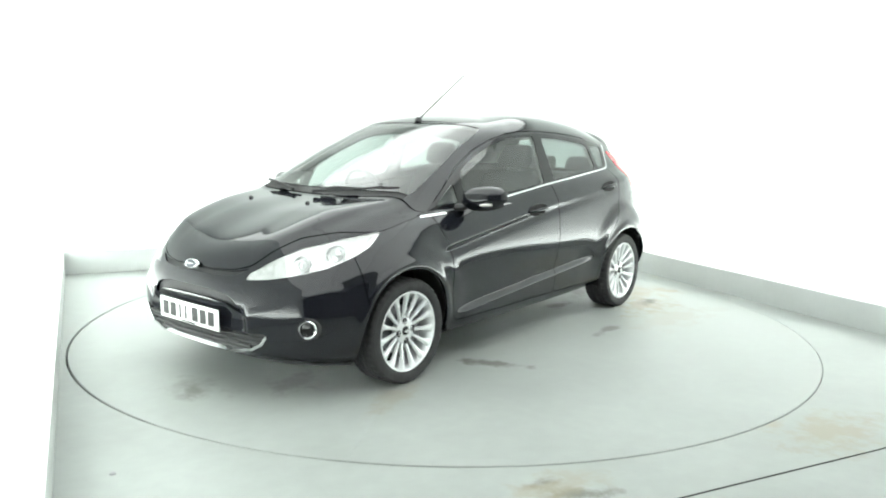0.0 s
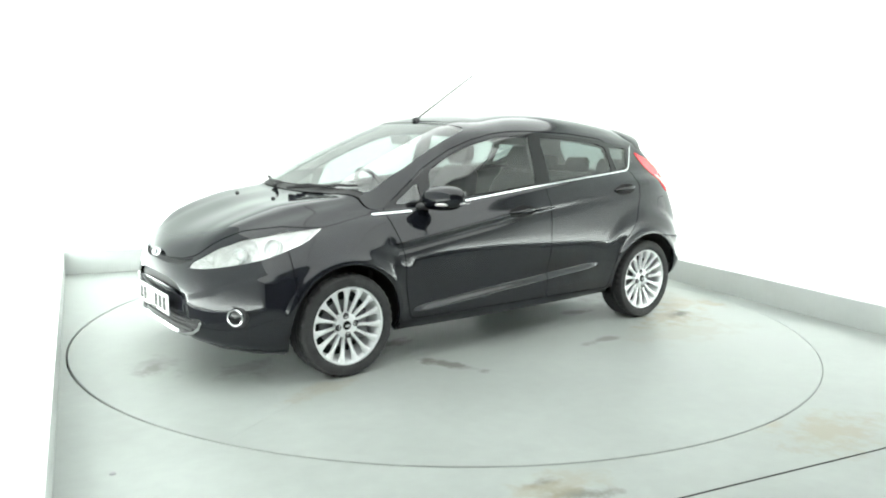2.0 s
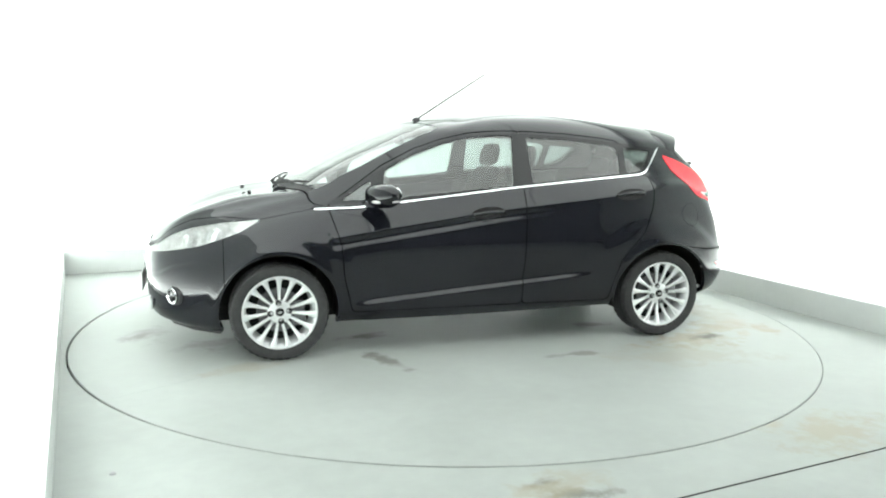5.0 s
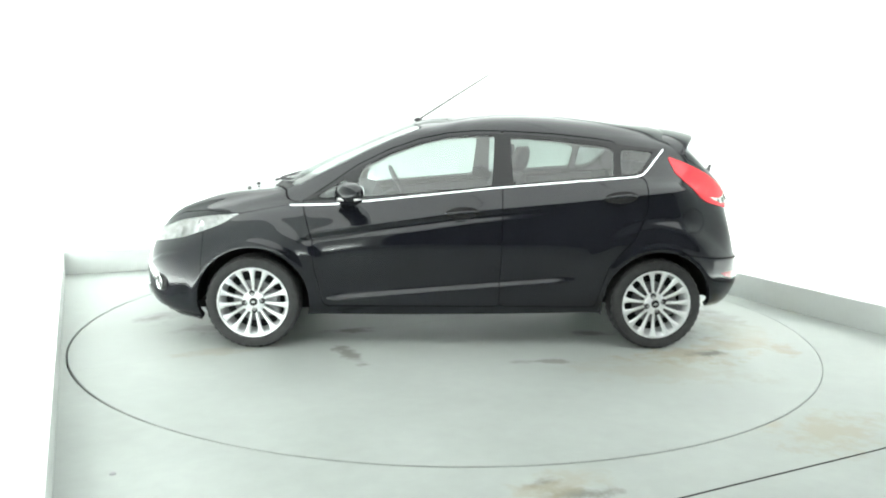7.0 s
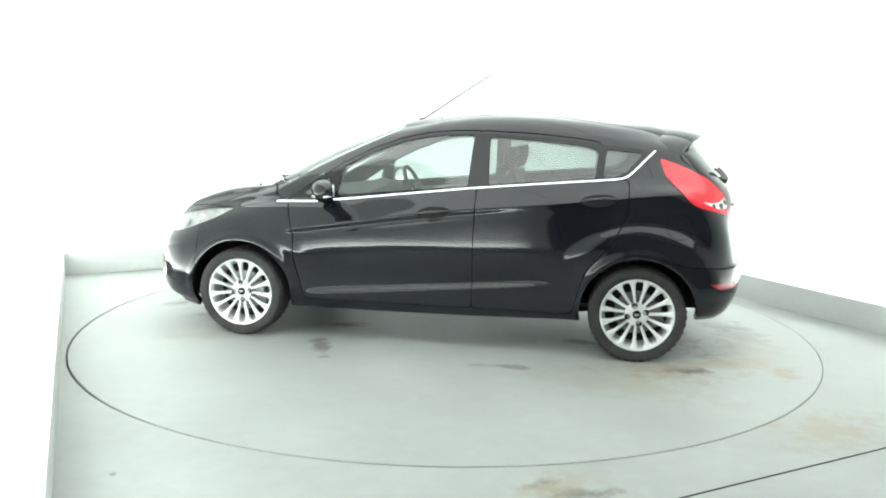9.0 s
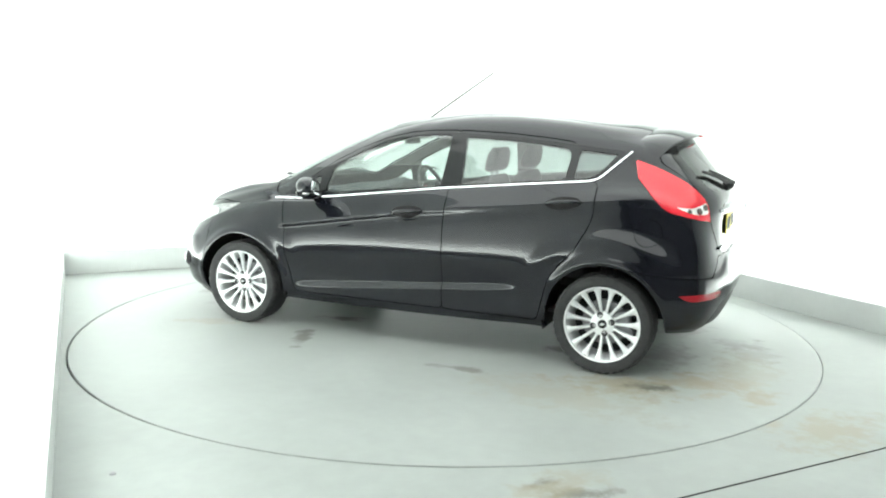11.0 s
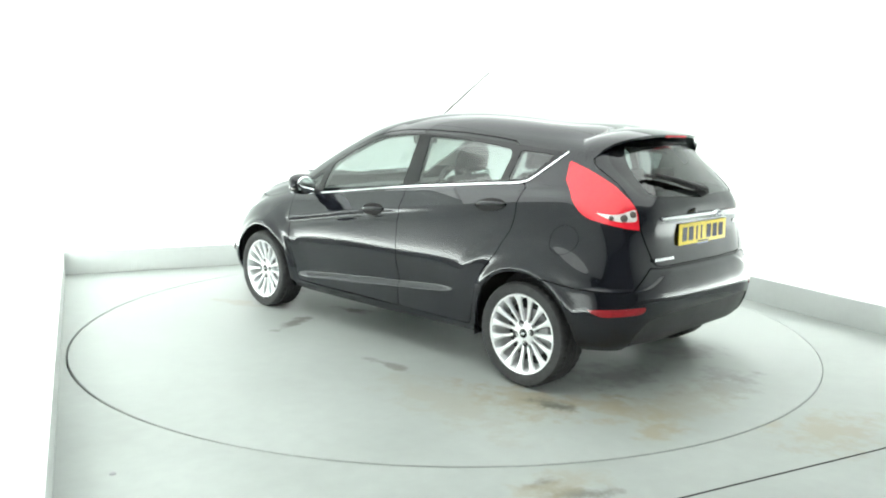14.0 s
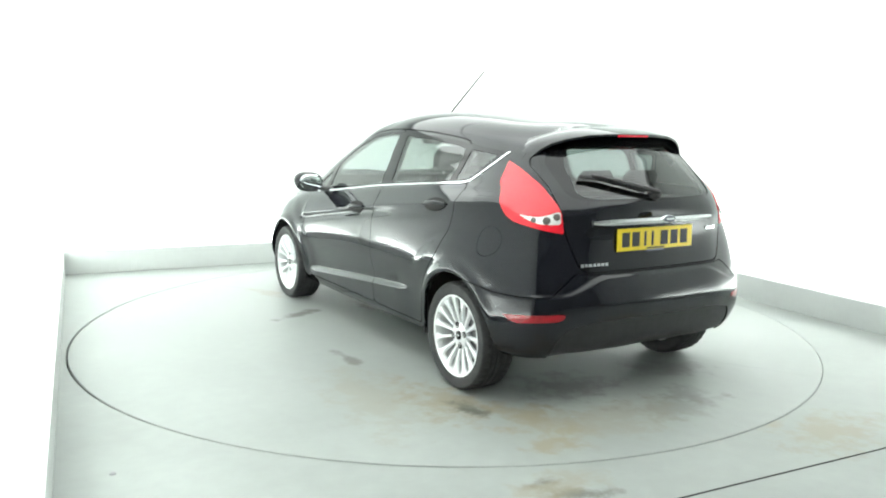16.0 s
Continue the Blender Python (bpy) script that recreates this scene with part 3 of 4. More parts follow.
def weld_middle(sheet):
    """Both halves of a sheet that crosses the middle plane, welded along it."""
    d, t = join_sheets(sheet, flip_sheet(sheet))
    n = len(sheet[0])
    index = np.arange(len(d))
    mid = np.abs(sheet[0][:, 1]) < 1e-5
    index[n:][mid] = np.arange(n)[mid]
    t = index[t]
    good = (t[:, 0] != t[:, 1]) & (t[:, 1] != t[:, 2]) & (t[:, 0] != t[:, 2])
    used, inv = np.unique(t[good], return_inverse=True)
    return d[used], inv.reshape(-1, 3)


def panel(name, sheet, material, parent, label="", thick=0.012, lift=0.0, fold=0.004):
    """A sheet of the skin as a closed panel of some thickness, with edges folded inwards."""
    d, t = sheet
    p, n = d[:, :3] + lift * d[:, 3:6], d[:, 3:6]
    count = len(p)
    edges = {}
    for tri in t.tolist():
        for a, b in zip(tri, tri[1:] + tri[:1]):
            if (b, a) in edges:
                del edges[(b, a)]
            else:
                edges[(a, b)] = 1
    rim = sorted({q for e in edges for q in e})
    low = {q: count + k for k, q in enumerate(rim)}
    verts = np.concatenate([p, p[rim] - thick * n[rim]])
    faces = t.tolist() + [(b, a, low[a], low[b]) for a, b in edges]
    me = bpy.data.meshes.new(name)
    me.from_pydata(verts.tolist(), [], faces)
    me.materials.append(material)
    me.shade_smooth()
    nt = len(t)
    sharp = me.attributes.new("sharp_edge", "BOOLEAN", "EDGE")
    hard = {tuple(sorted(e)) for e in edges}
    flags = [tuple(sorted(e.vertices)) in hard for e in me.edges]
    sharp.data.foreach_set("value", flags)
    loop_n = np.zeros((len(me.loops), 3))
    vi = np.zeros(len(me.loops), int)
    me.loops.foreach_get("vertex_index", vi)
    loop_n[:3 * nt] = n[vi[:3 * nt]]
    me.normals_split_custom_set(loop_n.tolist())
    ob = new(name, me)
    ob.parent = parent
    if label:
        tagged(ob, label)
    return ob


# signed distances, negative inside
def polygon(points, a, b, grow=0.0):
    """A rounded polygon in two of the sheet's columns (0 x, 1 y, 2 z, 6 and 7 the net's own)."""
    pts = np.array(points, float)

    def f(d):
        q = d[:, [a, b]]
        best = np.full(len(q), 1e9)
        odd = np.zeros(len(q), bool)
        for k in range(len(pts)):
            p0, p1 = pts[k], pts[(k + 1) % len(pts)]
            e, w = p1 - p0, q - p0
            h = np.clip((w @ e) / (e @ e), 0, 1)
            best = np.minimum(best, np.linalg.norm(w - h[:, None] * e, axis=1))
            c = (p0[1] > q[:, 1]) != (p1[1] > q[:, 1])
            with np.errstate(divide="ignore", invalid="ignore"):
                xx = p0[0] + (q[:, 1] - p0[1]) / (p1[1] - p0[1] + 1e-12) * (p1[0] - p0[0])
            odd ^= c & (q[:, 0] < xx)
        return np.where(odd, -best, best) - grow
    return f


def rounded(points, steps=6):
    """A closed smooth outline: corners given with a radius (a, b, r) are rounded off."""
    out = []
    n = len(points)
    for k in range(n):
        p, a, b = np.array(points[k][:2], float), np.array(points[k - 1][:2], float), np.array(points[(k + 1) % n][:2], float)
        r = points[k][2] if len(points[k]) > 2 else 0
        if not r:
            out.append(p)
            continue
        d0, d1 = a - p, b - p
        r0, r1 = min(r, 0.49 * np.linalg.norm(d0)), min(r, 0.49 * np.linalg.norm(d1))
        q0, q1 = p + d0 / np.linalg.norm(d0) * r0, p + d1 / np.linalg.norm(d1) * r1
        for s in range(steps + 1):
            w = s / steps
            out.append((1 - w) ** 2 * q0 + 2 * w * (1 - w) * p + w * w * q1)
    return out


def both(*fs):
    return lambda d: np.max([f(d) for f in fs], axis=0)


def either(*fs):
    return lambda d: np.min([f(d) for f in fs], axis=0)


def offset(f, g):
    return lambda d: f(d) - g


def above(column, value):
    return lambda d: value - d[:, column]


def below(column, value):
    return lambda d: d[:, column] - value


# ---------------------------------------------------------------- the car
car = new("car")
tagged(car, "glossy black five-door hatchback with multi-spoke silver alloy wheels", "car")
SKIN = skin()
HUB_Z = 0.282


def nearest(x=None, y=None, z=None, u=None, v=None):
    """The place and normal of the skin closest to the coordinates given."""
    d = np.zeros(len(SKIN[0]))
    for column, value, weight in ((0, x, 1), (1, y, 1), (2, z, 1), (6, u, 0.2), (7, v, 0.15)):
        if value is not None:
            d += ((SKIN[0][:, column] - value) * weight) ** 2
    r = SKIN[0][np.argmin(d)]
    return Vector(r[:3]), Vector(r[3:6])


def on_skin(u, v, lift=0.0, side=1):
    """A point over the skin at net coordinates."""
    p, n = nearest(u=u, v=v)
    q = p + lift * n
    return Vector((q.x, side * q.y, q.z))


def facing(p, n, up=(0, 0, 1)):
    """A pose at p whose z axis points along n and whose y axis is as upright as it can be."""
    zax = Vector(n).normalized()
    xax = Vector(up).cross(zax).normalized()
    yax = zax.cross(xax)
    return Matrix.Translation(p) @ Matrix((xax, yax, zax)).transposed().to_4x4()


def sided(m, side):
    """A pose mirrored to the other flank."""
    return m if side > 0 else Matrix.Diagonal((1, -1, 1, 1)) @ m


def pair(name, sheet, material, label="", parent=None, **more):
    """The same panel on both flanks."""
    return [panel(name, s, material, parent or car, label, **more) for s in (sheet, flip_sheet(sheet))]


def strip(points, a, b, half):
    """Distance to an open line less its half width."""
    pts = np.array(points, float)

    def f(d):
        q = d[:, [a, b]]
        best = np.full(len(q), 1e9)
        for p0, p1 in zip(pts, pts[1:]):
            e, w = p1 - p0, q - p0
            h = np.clip((w @ e) / (e @ e), 0, 1)
            best = np.minimum(best, np.linalg.norm(w - h[:, None] * e, axis=1))
        return best - half
    return f


FLANK = both(above(1, 0.30), above(6, 3.0), below(6, 12.8))
ARCHES = either(*[both(lambda d, c=c: np.hypot(d[:, 0] - c, d[:, 2] - 0.285) - 0.338, above(1, 0.35), below(2, 0.66)) for c in (WB, -WB)])
SCREEN = polygon(rounded([(-1, 7.29), (2.4, 7.27, .2), (3.12, 7.27, .2), (3.36, 8.2), (3.2, 9.2), (2.9, 9.95, .2), (2.2, 10.02, .2), (-1, 10.02)]), 6, 7)
COWL = polygon(rounded([(-1, 7.08), (1.8, 7.10), (3.0, 7.11, .1), (3.0, 7.24), (2.3, 7.27), (-1, 7.29)]), 6, 7)
FRIT = polygon(rounded([(16, 7.14), (12.6, 7.14, .25), (12.15, 8.5, .3), (12.5, 9.75, .2), (16, 9.75)]), 6, 7)
REARGLASS = polygon(rounded([(16, 7.26), (12.95, 7.26, .25), (12.72, 8.5, .3), (12.9, 9.6, .2), (16, 9.6)]), 6, 7)
DLO_LINE = rounded([(.96, .893), (.62, .914), (-.2, .992), (-.65, 1.033), (-1.11, 1.072, .04), (-1.17, 1.10, .04), (-1.285, 1.235, .02), (-1.05, 1.262), (-.86, 1.282),
                    (-.6, 1.305), (-.3, 1.320), (-.1, 1.317), (.06, 1.302), (.24, 1.262), (.42, 1.197), (.62, 1.098), (.80, .985)])
DLO = both(polygon(DLO_LINE, 0, 2), FLANK)
CHROME = both(strip([(1.03, .866), (.98, .868), (.77, .876), (.562, .899), (-.2, .988), (-.65, 1.029), (-1.11, 1.068), (-1.155, 1.083), (-1.185, 1.108), (-1.312, 1.235)], 0, 2, 0.0046), FLANK)
PANES = {
    "quarter_light": polygon(rounded([(.875, .916, .02), (.69, .923, .02), (.69, 1.035, .02)]), 0, 2),
    "front_glass": polygon(rounded([(.635, .922, .02), (-.205, 1.003, .02), (-.228, 1.309, .02), (-.1, 1.307), (.06, 1.292), (.235, 1.253), (.417, 1.189), (.595, 1.099, .03)]), 0, 2),
    "rear_glass": polygon(rounded([(-.335, 1.017, .02), (-.62, 1.043), (-.965, 1.072, .02), (-.985, 1.242, .05), (-.86, 1.262), (-.6, 1.286), (-.325, 1.300, .02)]), 0, 2),
    "rear_quarter_glass": polygon(rounded([(-1.015, 1.079, .02), (-1.10, 1.085, .02), (-1.155, 1.115, .02), (-1.245, 1.222, .02), (-1.03, 1.240, .02)]), 0, 2),
}
HEADLAMP = both(polygon(rounded([(1.952, .600, .01), (1.93, .632), (1.848, .703, .05), (1.725, .755), (1.542, .793), (1.330, .813, .01), (1.443, .749), (1.576, .698), (1.686, .660), (1.815, .630)]), 0, 2), above(1, 0.30))
TAILLAMP = both(polygon(rounded([(-1.338, 1.192, .02), (-1.46, 1.20), (-1.90, 1.10), (-1.90, .858), (-1.752, .866), (-1.690, .884), (-1.538, .924, .05), (-1.466, 1.000), (-1.371, 1.096)]), 0, 2),
                polygon(rounded([(8, 9.5), (10.7, 9.0), (11.08, 8.40), (11.5, 7.90), (11.95, 7.20), (12.43, 6.22, .3), (12.56, 5.28), (12.58, 3), (8, 3)]), 6, 7), above(1, 0.30))
REVERSE = both(polygon(rounded([(11.42, 5.09, .1), (12.43, 6.10, .1), (12.47, 5.56, .1), (11.75, 5.20, .1)]), 6, 7), above(1, 0.30))
REFLECTOR = both(polygon(rounded([(-1.640, .486, .01), (-1.838, .499, .01), (-1.834, .464, .02), (-1.700, .452, .03)]), 0, 2), above(1, 0.30))
GRILLE = both(polygon(rounded([(-.5, .336), (.36, .338), (.47, .350, .02), (.528, .352, .02), (.51, .302, .04), (.42, .262), (.25, .233), (-.5, .220)]), 1, 2), above(0, 1.5))
INTAKE = both(polygon(rounded([(-.5, .545), (.20, .535), (.325, .512, .04), (.395, .430, .02), (.335, .448, .03), (.275, .478, .03), (.15, .490), (-.5, .495)]), 1, 2), above(0, 1.5))
SLOT = both(polygon(rounded([(-1, 3.50), (.5, 3.54), (1.0, 3.72), (1.42, 4.13, .1), (.95, 3.93), (.4, 3.76), (-1, 3.68)]), 6, 7), above(0, 1.5))
GRILLE_CHROME = both(strip([(-.1, .222), (.12, .225), (.25, .233), (.36, .247), (.44, .268), (.50, .300), (.526, .338)], 1, 2, 0.0065), above(0, 1.5))
BONNET = polygon(rounded([(-1, 3.74), (.5, 3.82), (.95, 4.0), (1.42, 4.22, .1), (1.87, 4.66), (2.35, 5.08), (3.07, 5.24), (4.1, 5.14), (4.35, 5.3), (4.80, 5.85, .15), (4.5, 6.5, .2), (3.0, 7.09, .2), (1.8, 7.07), (-1, 7.05)]), 6, 7)
FRONT_DOOR = both(polygon(rounded([(.955, .887, .02), (.62, 1.117), (.42, 1.216), (.24, 1.281), (.06, 1.321), (-.1, 1.336), (-.272, 1.339, .02), (-.257, .262, .03), (.82, .262, .03), (.875, .50), (.885, .66)]), 0, 2), FLANK)
REAR_DOOR = both(polygon(rounded([(-.257, .262, .03), (-.272, 1.339, .02), (-.6, 1.326), (-.86, 1.302), (-.995, 1.283, .03), (-1.0, 1.09, .03), (-1.165, 1.062, .03), (-1.165, .87, .06), (-1.08, .70), (-.99, .60), (-.93, .52), (-.895, .40), (-.86, .262, .03)]), 0, 2), FLANK)
TAILGATE = polygon(rounded([(16, 3.97), (13.0, 3.97, .2), (12.62, 5.2), (12.45, 6.1), (12.1, 7.3), (11.72, 8.25, .2), (11.95, 9.3), (12.5, 10.2, .2), (16, 10.2)]), 6, 7)
FRONT_BUMPER = both(above(0, 1.55), below(7, 4.3))
REAR_BUMPER = polygon([(9.8, -1), (9.8, 2.84), (11.0, 2.88), (11.4, 2.95), (12.3, 3.15), (12.85, 3.9), (16, 3.9), (16, -1)], 6, 7)
VALANCE = both(polygon(rounded([(.0, .455), (-.40, .452), (-.56, .425, .04), (-.62, .33, .08), (-.56, .10), (0.56, .10), (.62, .33, .08), (.56, .425, .04), (.40, .452)]), 1, 2), below(0, -1.5))
FUELFLAP = both(lambda d: np.hypot(d[:, 0] + 1.462, d[:, 2] - 0.808) - 0.072, lambda d: -d[:, 1] * 1.0 + 0.3)


def build_body():
    liner = SKIN
    for f in (ARCHES, SCREEN, REARGLASS, *PANES.values(), HEADLAMP, GRILLE, INTAKE):
        liner = split(liner, f)[1]
    low, high = split(liner, lambda d: d[:, 2] - 1.06)
    panel("inner_shell", weld_middle(low), M_LINER, car, "black inner shell behind the panel gaps", thick=0.004, lift=-0.022)
    panel("pillar_trim", weld_middle(high), M_LINING, car, "grey lining of pillars and roof edge", thick=0.004, lift=-0.022)

    rest = split(SKIN, ARCHES)[1]
    glass_screen, rest = split(rest, SCREEN)
    panel("windscreen", weld_middle(glass_screen), M_SCREEN, car, "clear windscreen with a faint green tint", thick=0.005, lift=-0.003)
    glass_rear, rest = split(rest, REARGLASS)
    rear = panel("rear_window", weld_middle(glass_rear), M_DARKGLASS, car, "dark tinted rear window", thick=0.005, lift=-0.004)
    frit, rest = split(rest, FRIT)
    panel("glass_border", weld_middle(frit), M_GLOSSBLACK, rear, "black border of the rear window", thick=0.006, lift=-0.004)
    chrome, rest = split(rest, CHROME)
    pair("waist_trim", chrome, M_CHROME, "thin chrome strip under the side windows", thick=0.02, lift=0.004)
    dlo, rest = split(rest, DLO)
    for name, f in PANES.items():
        pane, dlo = split(dlo, f)
        pair(name, pane, {"rear_glass": M_REARSIDE, "rear_quarter_glass": M_QUARTER}.get(name, M_WINDOW), "tinted side window", thick=0.004, lift=-0.004)
    pair("window_surround", dlo, M_GLOSSBLACK, "gloss black window frame", thick=0.03, lift=-0.001)

    cowl, rest = split(rest, COWL)
    panel("cowl", weld_middle(cowl), M_BLACK, car, "black plastic cowl under the windscreen", lift=-0.004)
    lamp, rest = split(rest, HEADLAMP)
    for ob in pair("headlight", lamp, M_LENS, "clear swept-back headlight", thick=0.003, lift=0.001):
        side = 1 if np.mean([v.co.y for v in ob.data.vertices]) > 0 else -1
        bowl = (lamp[0].copy(), lamp[1])
        n = bowl[0][:, 3:6]
        wave = 0.045 + 0.010 * np.sin(bowl[0][:, 0] * 55) + 0.008 * np.sign(np.sin(bowl[0][:, 0] * 140 + bowl[0][:, 2] * 90))
        bowl[0][:, :3] -= np.minimum(wave, np.maximum(0.004, -HEADLAMP(bowl[0]) * 2.2))[:, None] * n
        panel("reflector", bowl if side > 0 else flip_sheet(bowl), M_LAMPBOWL, ob, "silver headlight bowl", thick=0.002)
        for x, z, r in ((1.60, .737, .052), (1.76, .690, .042)):
            p, nn = nearest(x=x, z=z)
            m = facing(p - 0.048 * nn, (nn + Vector((0.9, 0, 0))).normalized())
            bm = add_lathe(bmesh.new(), [(r * 0.4, 0.0), (r, 0.006), (r * 1.04, 0.034), (r * 0.96, 0.034), (r * 0.84, 0.012), (r * 0.62, 0.010), (r * 0.55, 0.022), (r * 0.30, 0.030), (r * 0.05, 0.032)], sided(m, side), 24)
            part("projector", bm, M_BULB, ob, "round bright lamp unit")
    tail, rest = split(rest, TAILLAMP)
    clear, tail = split(tail, REVERSE)
    for ob, ob2 in zip(pair("tail_light", tail, M_TAIL, "bright red tail light", thick=0.02, lift=0.004), (clear, flip_sheet(clear))):
        lens = panel("reversing_lens", ob2, M_CLEARWHITE, ob, "clear reversing light lens", thick=0.02, lift=0.003)
        side = 1 if ob2 is clear else -1
        for u, v, size in ((11.80, 5.33, .013), (12.10, 5.54, .019), (12.36, 5.78, .017)):
            p, n = nearest(u=u, v=v)
            part("bulb", add_lathe(bmesh.new(), [(.001, .009), (size * .7, .0085), (size, .006), (size, .002), (.001, .002)], sided(facing(p, n), side), 16), M_HOLDER, ob, "dark bulb holder")
    refl, rest = split(rest, REFLECTOR)
    pair("reflector", refl, M_REFLECT, "red bumper reflector", thick=0.012, lift=0.003)
    strip_c, rest = split(rest, GRILLE_CHROME)
    panel("grille_trim", weld_middle(strip_c), M_CHROME, car, "chrome strip under the grille", thick=0.02, lift=0.010)
    grille, rest = split(rest, GRILLE)
    panel("grille", weld_middle(grille), M_BLACK, car, "black plastic lower grille", thick=0.004, lift=-0.02)
    intake, rest = split(rest, INTAKE)
    panel("intake", weld_middle(intake), M_BLACK, car, "narrow black intake over the plate", thick=0.004, lift=-0.02)
    slot, rest = split(rest, SLOT)
    panel("upper_grille", weld_middle(slot), M_BLACK, car, "narrow black upper grille slot", thick=0.006, lift=-0.012)

    # painted panels, each with a shut line round it
    gap, uvgap = 0.0028, 0.020

    def take(sheet, f, g):
        inner, outer = split(sheet, offset(f, -g))
        return inner, split(outer, offset(f, g))[1]

    bonnet, rest = take(rest, BONNET, uvgap)
    panel("bonnet", weld_middle(bonnet), M_PAINT, car, "glossy black bonnet")
    tailgate, rest = take(rest, TAILGATE, uvgap)
    gate = panel("tailgate", weld_middle(tailgate), M_PAINT, car, "glossy black tailgate")
    fdoor, rest = take(rest, FRONT_DOOR, gap)
    pair("front_door", fdoor, M_PAINT, "glossy black front door", thick=0.02)
    rdoor, rest = take(rest, REAR_DOOR, gap)
    pair("rear_door", rdoor, M_PAINT, "glossy black rear door", thick=0.02)
    for sheet in (fdoor, rdoor):
        card, _ = split(sheet, lambda d: d[:, 2] - (.945 - .1 * d[:, 0]))
        pair("door_card", card, M_CARD, "grey inner door lining", thick=0.01, lift=-0.042)
    bump, rest = take(rest, FRONT_BUMPER, gap * 0.7)
    panel("front_bumper", weld_middle(bump), M_PAINT, car, "glossy black front bumper", thick=0.03)
    rbump, rest = take(rest, REAR_BUMPER, uvgap * 0.7)
    valance, rbump = split(rbump, VALANCE)
    panel("rear_bumper", weld_middle(rbump), M_PAINT, car, "glossy black rear bumper", thick=0.03)
    panel("valance", weld_middle(valance), M_BLACK, car, "matt black bumper insert", thick=0.03, lift=-0.008)
    flap, left_rest = take(rest, FUELFLAP, gap * 0.4)
    panel("fuel_flap", flap, M_PAINT, car, "round black fuel flap")
    # one shell: the left half with the flap's opening, the right half as it is
    shell = weld_pair(left_rest, flip_sheet(rest))
    panel("body", shell, M_PAINT, car, "glossy black body shell and roof", thick=0.02)
    return rear, gate


def weld_pair(a, b):
    """Joins two halves along the middle plane."""
    d, t = join_sheets(a, b)
    key = np.round(d[:, :3], 5)
    _, first, inv = np.unique(key, axis=0, return_index=True, return_inverse=True)
    inv = inv.ravel()
    t = inv[t]
    good = (t[:, 0] != t[:, 1]) & (t[:, 1] != t[:, 2]) & (t[:, 0] != t[:, 2])
    return d[first], t[good]


# ---------------------------------------------------------------- wheels
def wheel_meshes():
    """Tyre, rim, spokes and brake in the wheel's own axes: z outwards, 0 at the tyre's middle."""
    out = []
    tread = [(.205, -.080), (.222, -.094), (.248, -.0985), (.268, -.096), (.279, -.086), (.283, -.070)]
    for k in range(5):
        z = -.062 + .031 * k
        tread += [(.2845, z - .011), (.2845, z + .011), (.2775, z + .0125), (.2775, z + .0185)]
    tread = tread[:-2] + [(.283, .070), (.279, .086), (.268, .096), (.248, .0985), (.222, .094), (.207, .080), (.200, .060), (.200, -.060)]
    bm = add_lathe(bmesh.new(), tread, steps=120, close=True)
    for v in bm.verts:                                  # sipes cut into the shoulders
        q = math.hypot(v.co.x, v.co.y)
        if q > .278 and .05 < abs(v.co.z) < .092:
            k = round(math.atan2(v.co.y, v.co.x) / math.tau * 120) + (1 if v.co.z > 0 else 0)
            if k % 3 == 0:
                v.co.x, v.co.y = v.co.x * (1 - .006 / q), v.co.y * (1 - .006 / q)
    out.append(("tyre", bm, M_RUBBER, "black low-profile tyre", 35))
    barrel = [(.205, .088), (.214, .090), (.218, .086), (.216, .080), (.203, .072), (.198, .050), (.190, -.070), (.205, -.088), (.196, -.088), (.184, -.070), (.190, .046), (.197, .070)]
    out.append(("rim", add_lathe(bmesh.new(), barrel, steps=72, close=True), M_ALLOY, "silver alloy wheel rim", 30))
    hub = [(.001, .062), (.022, .062), (.026, .066), (.050, .066), (.066, .061), (.071, .050), (.066, .028), (.030, .020), (.001, .020)]
    out.append(("hub", add_lathe(bmesh.new(), hub, steps=48), M_ALLOY, "silver wheel hub", 40))
    cap = [(.001, .074), (.016, .073), (.024, .069), (.025, .062), (.001, .062)]
    out.append(("centre_cap", add_lathe(bmesh.new(), cap, steps=32), M_GLOSSBLACK, "dark wheel centre cap", 40))
    out.append(("cap_badge", add_lathe(bmesh.new(), [(.001, .0765), (.010, .0762), (.011, .073), (.001, .072)], Matrix.Diagonal((1.35, .8, 1, 1)), 24), M_SATIN, "small silver oval on the cap", 40))
    disc = [(.06, .012), (.128, .012), (.130, .009), (.130, -.009), (.128, -.012), (.06, -.012)]
    out.append(("brake_disc", add_lathe(bmesh.new(), disc, pose(0, 0, -.01), steps=48), M_STEEL, "grey steel brake disc", 40))
    out.append(("backplate", add_lathe(bmesh.new(), [(.001, -.04), (.185, -.04), (.185, -.055), (.001, -.055)], steps=48), M_LINER, "dark brake backplate", 40))
    bm = add_box(bmesh.new(), .085, .15, .07, pose(-.105, .03, .0), 0.02, 3)
    out.append(("caliper", bm, M_STEEL, "grey brake caliper", 40))
    return out


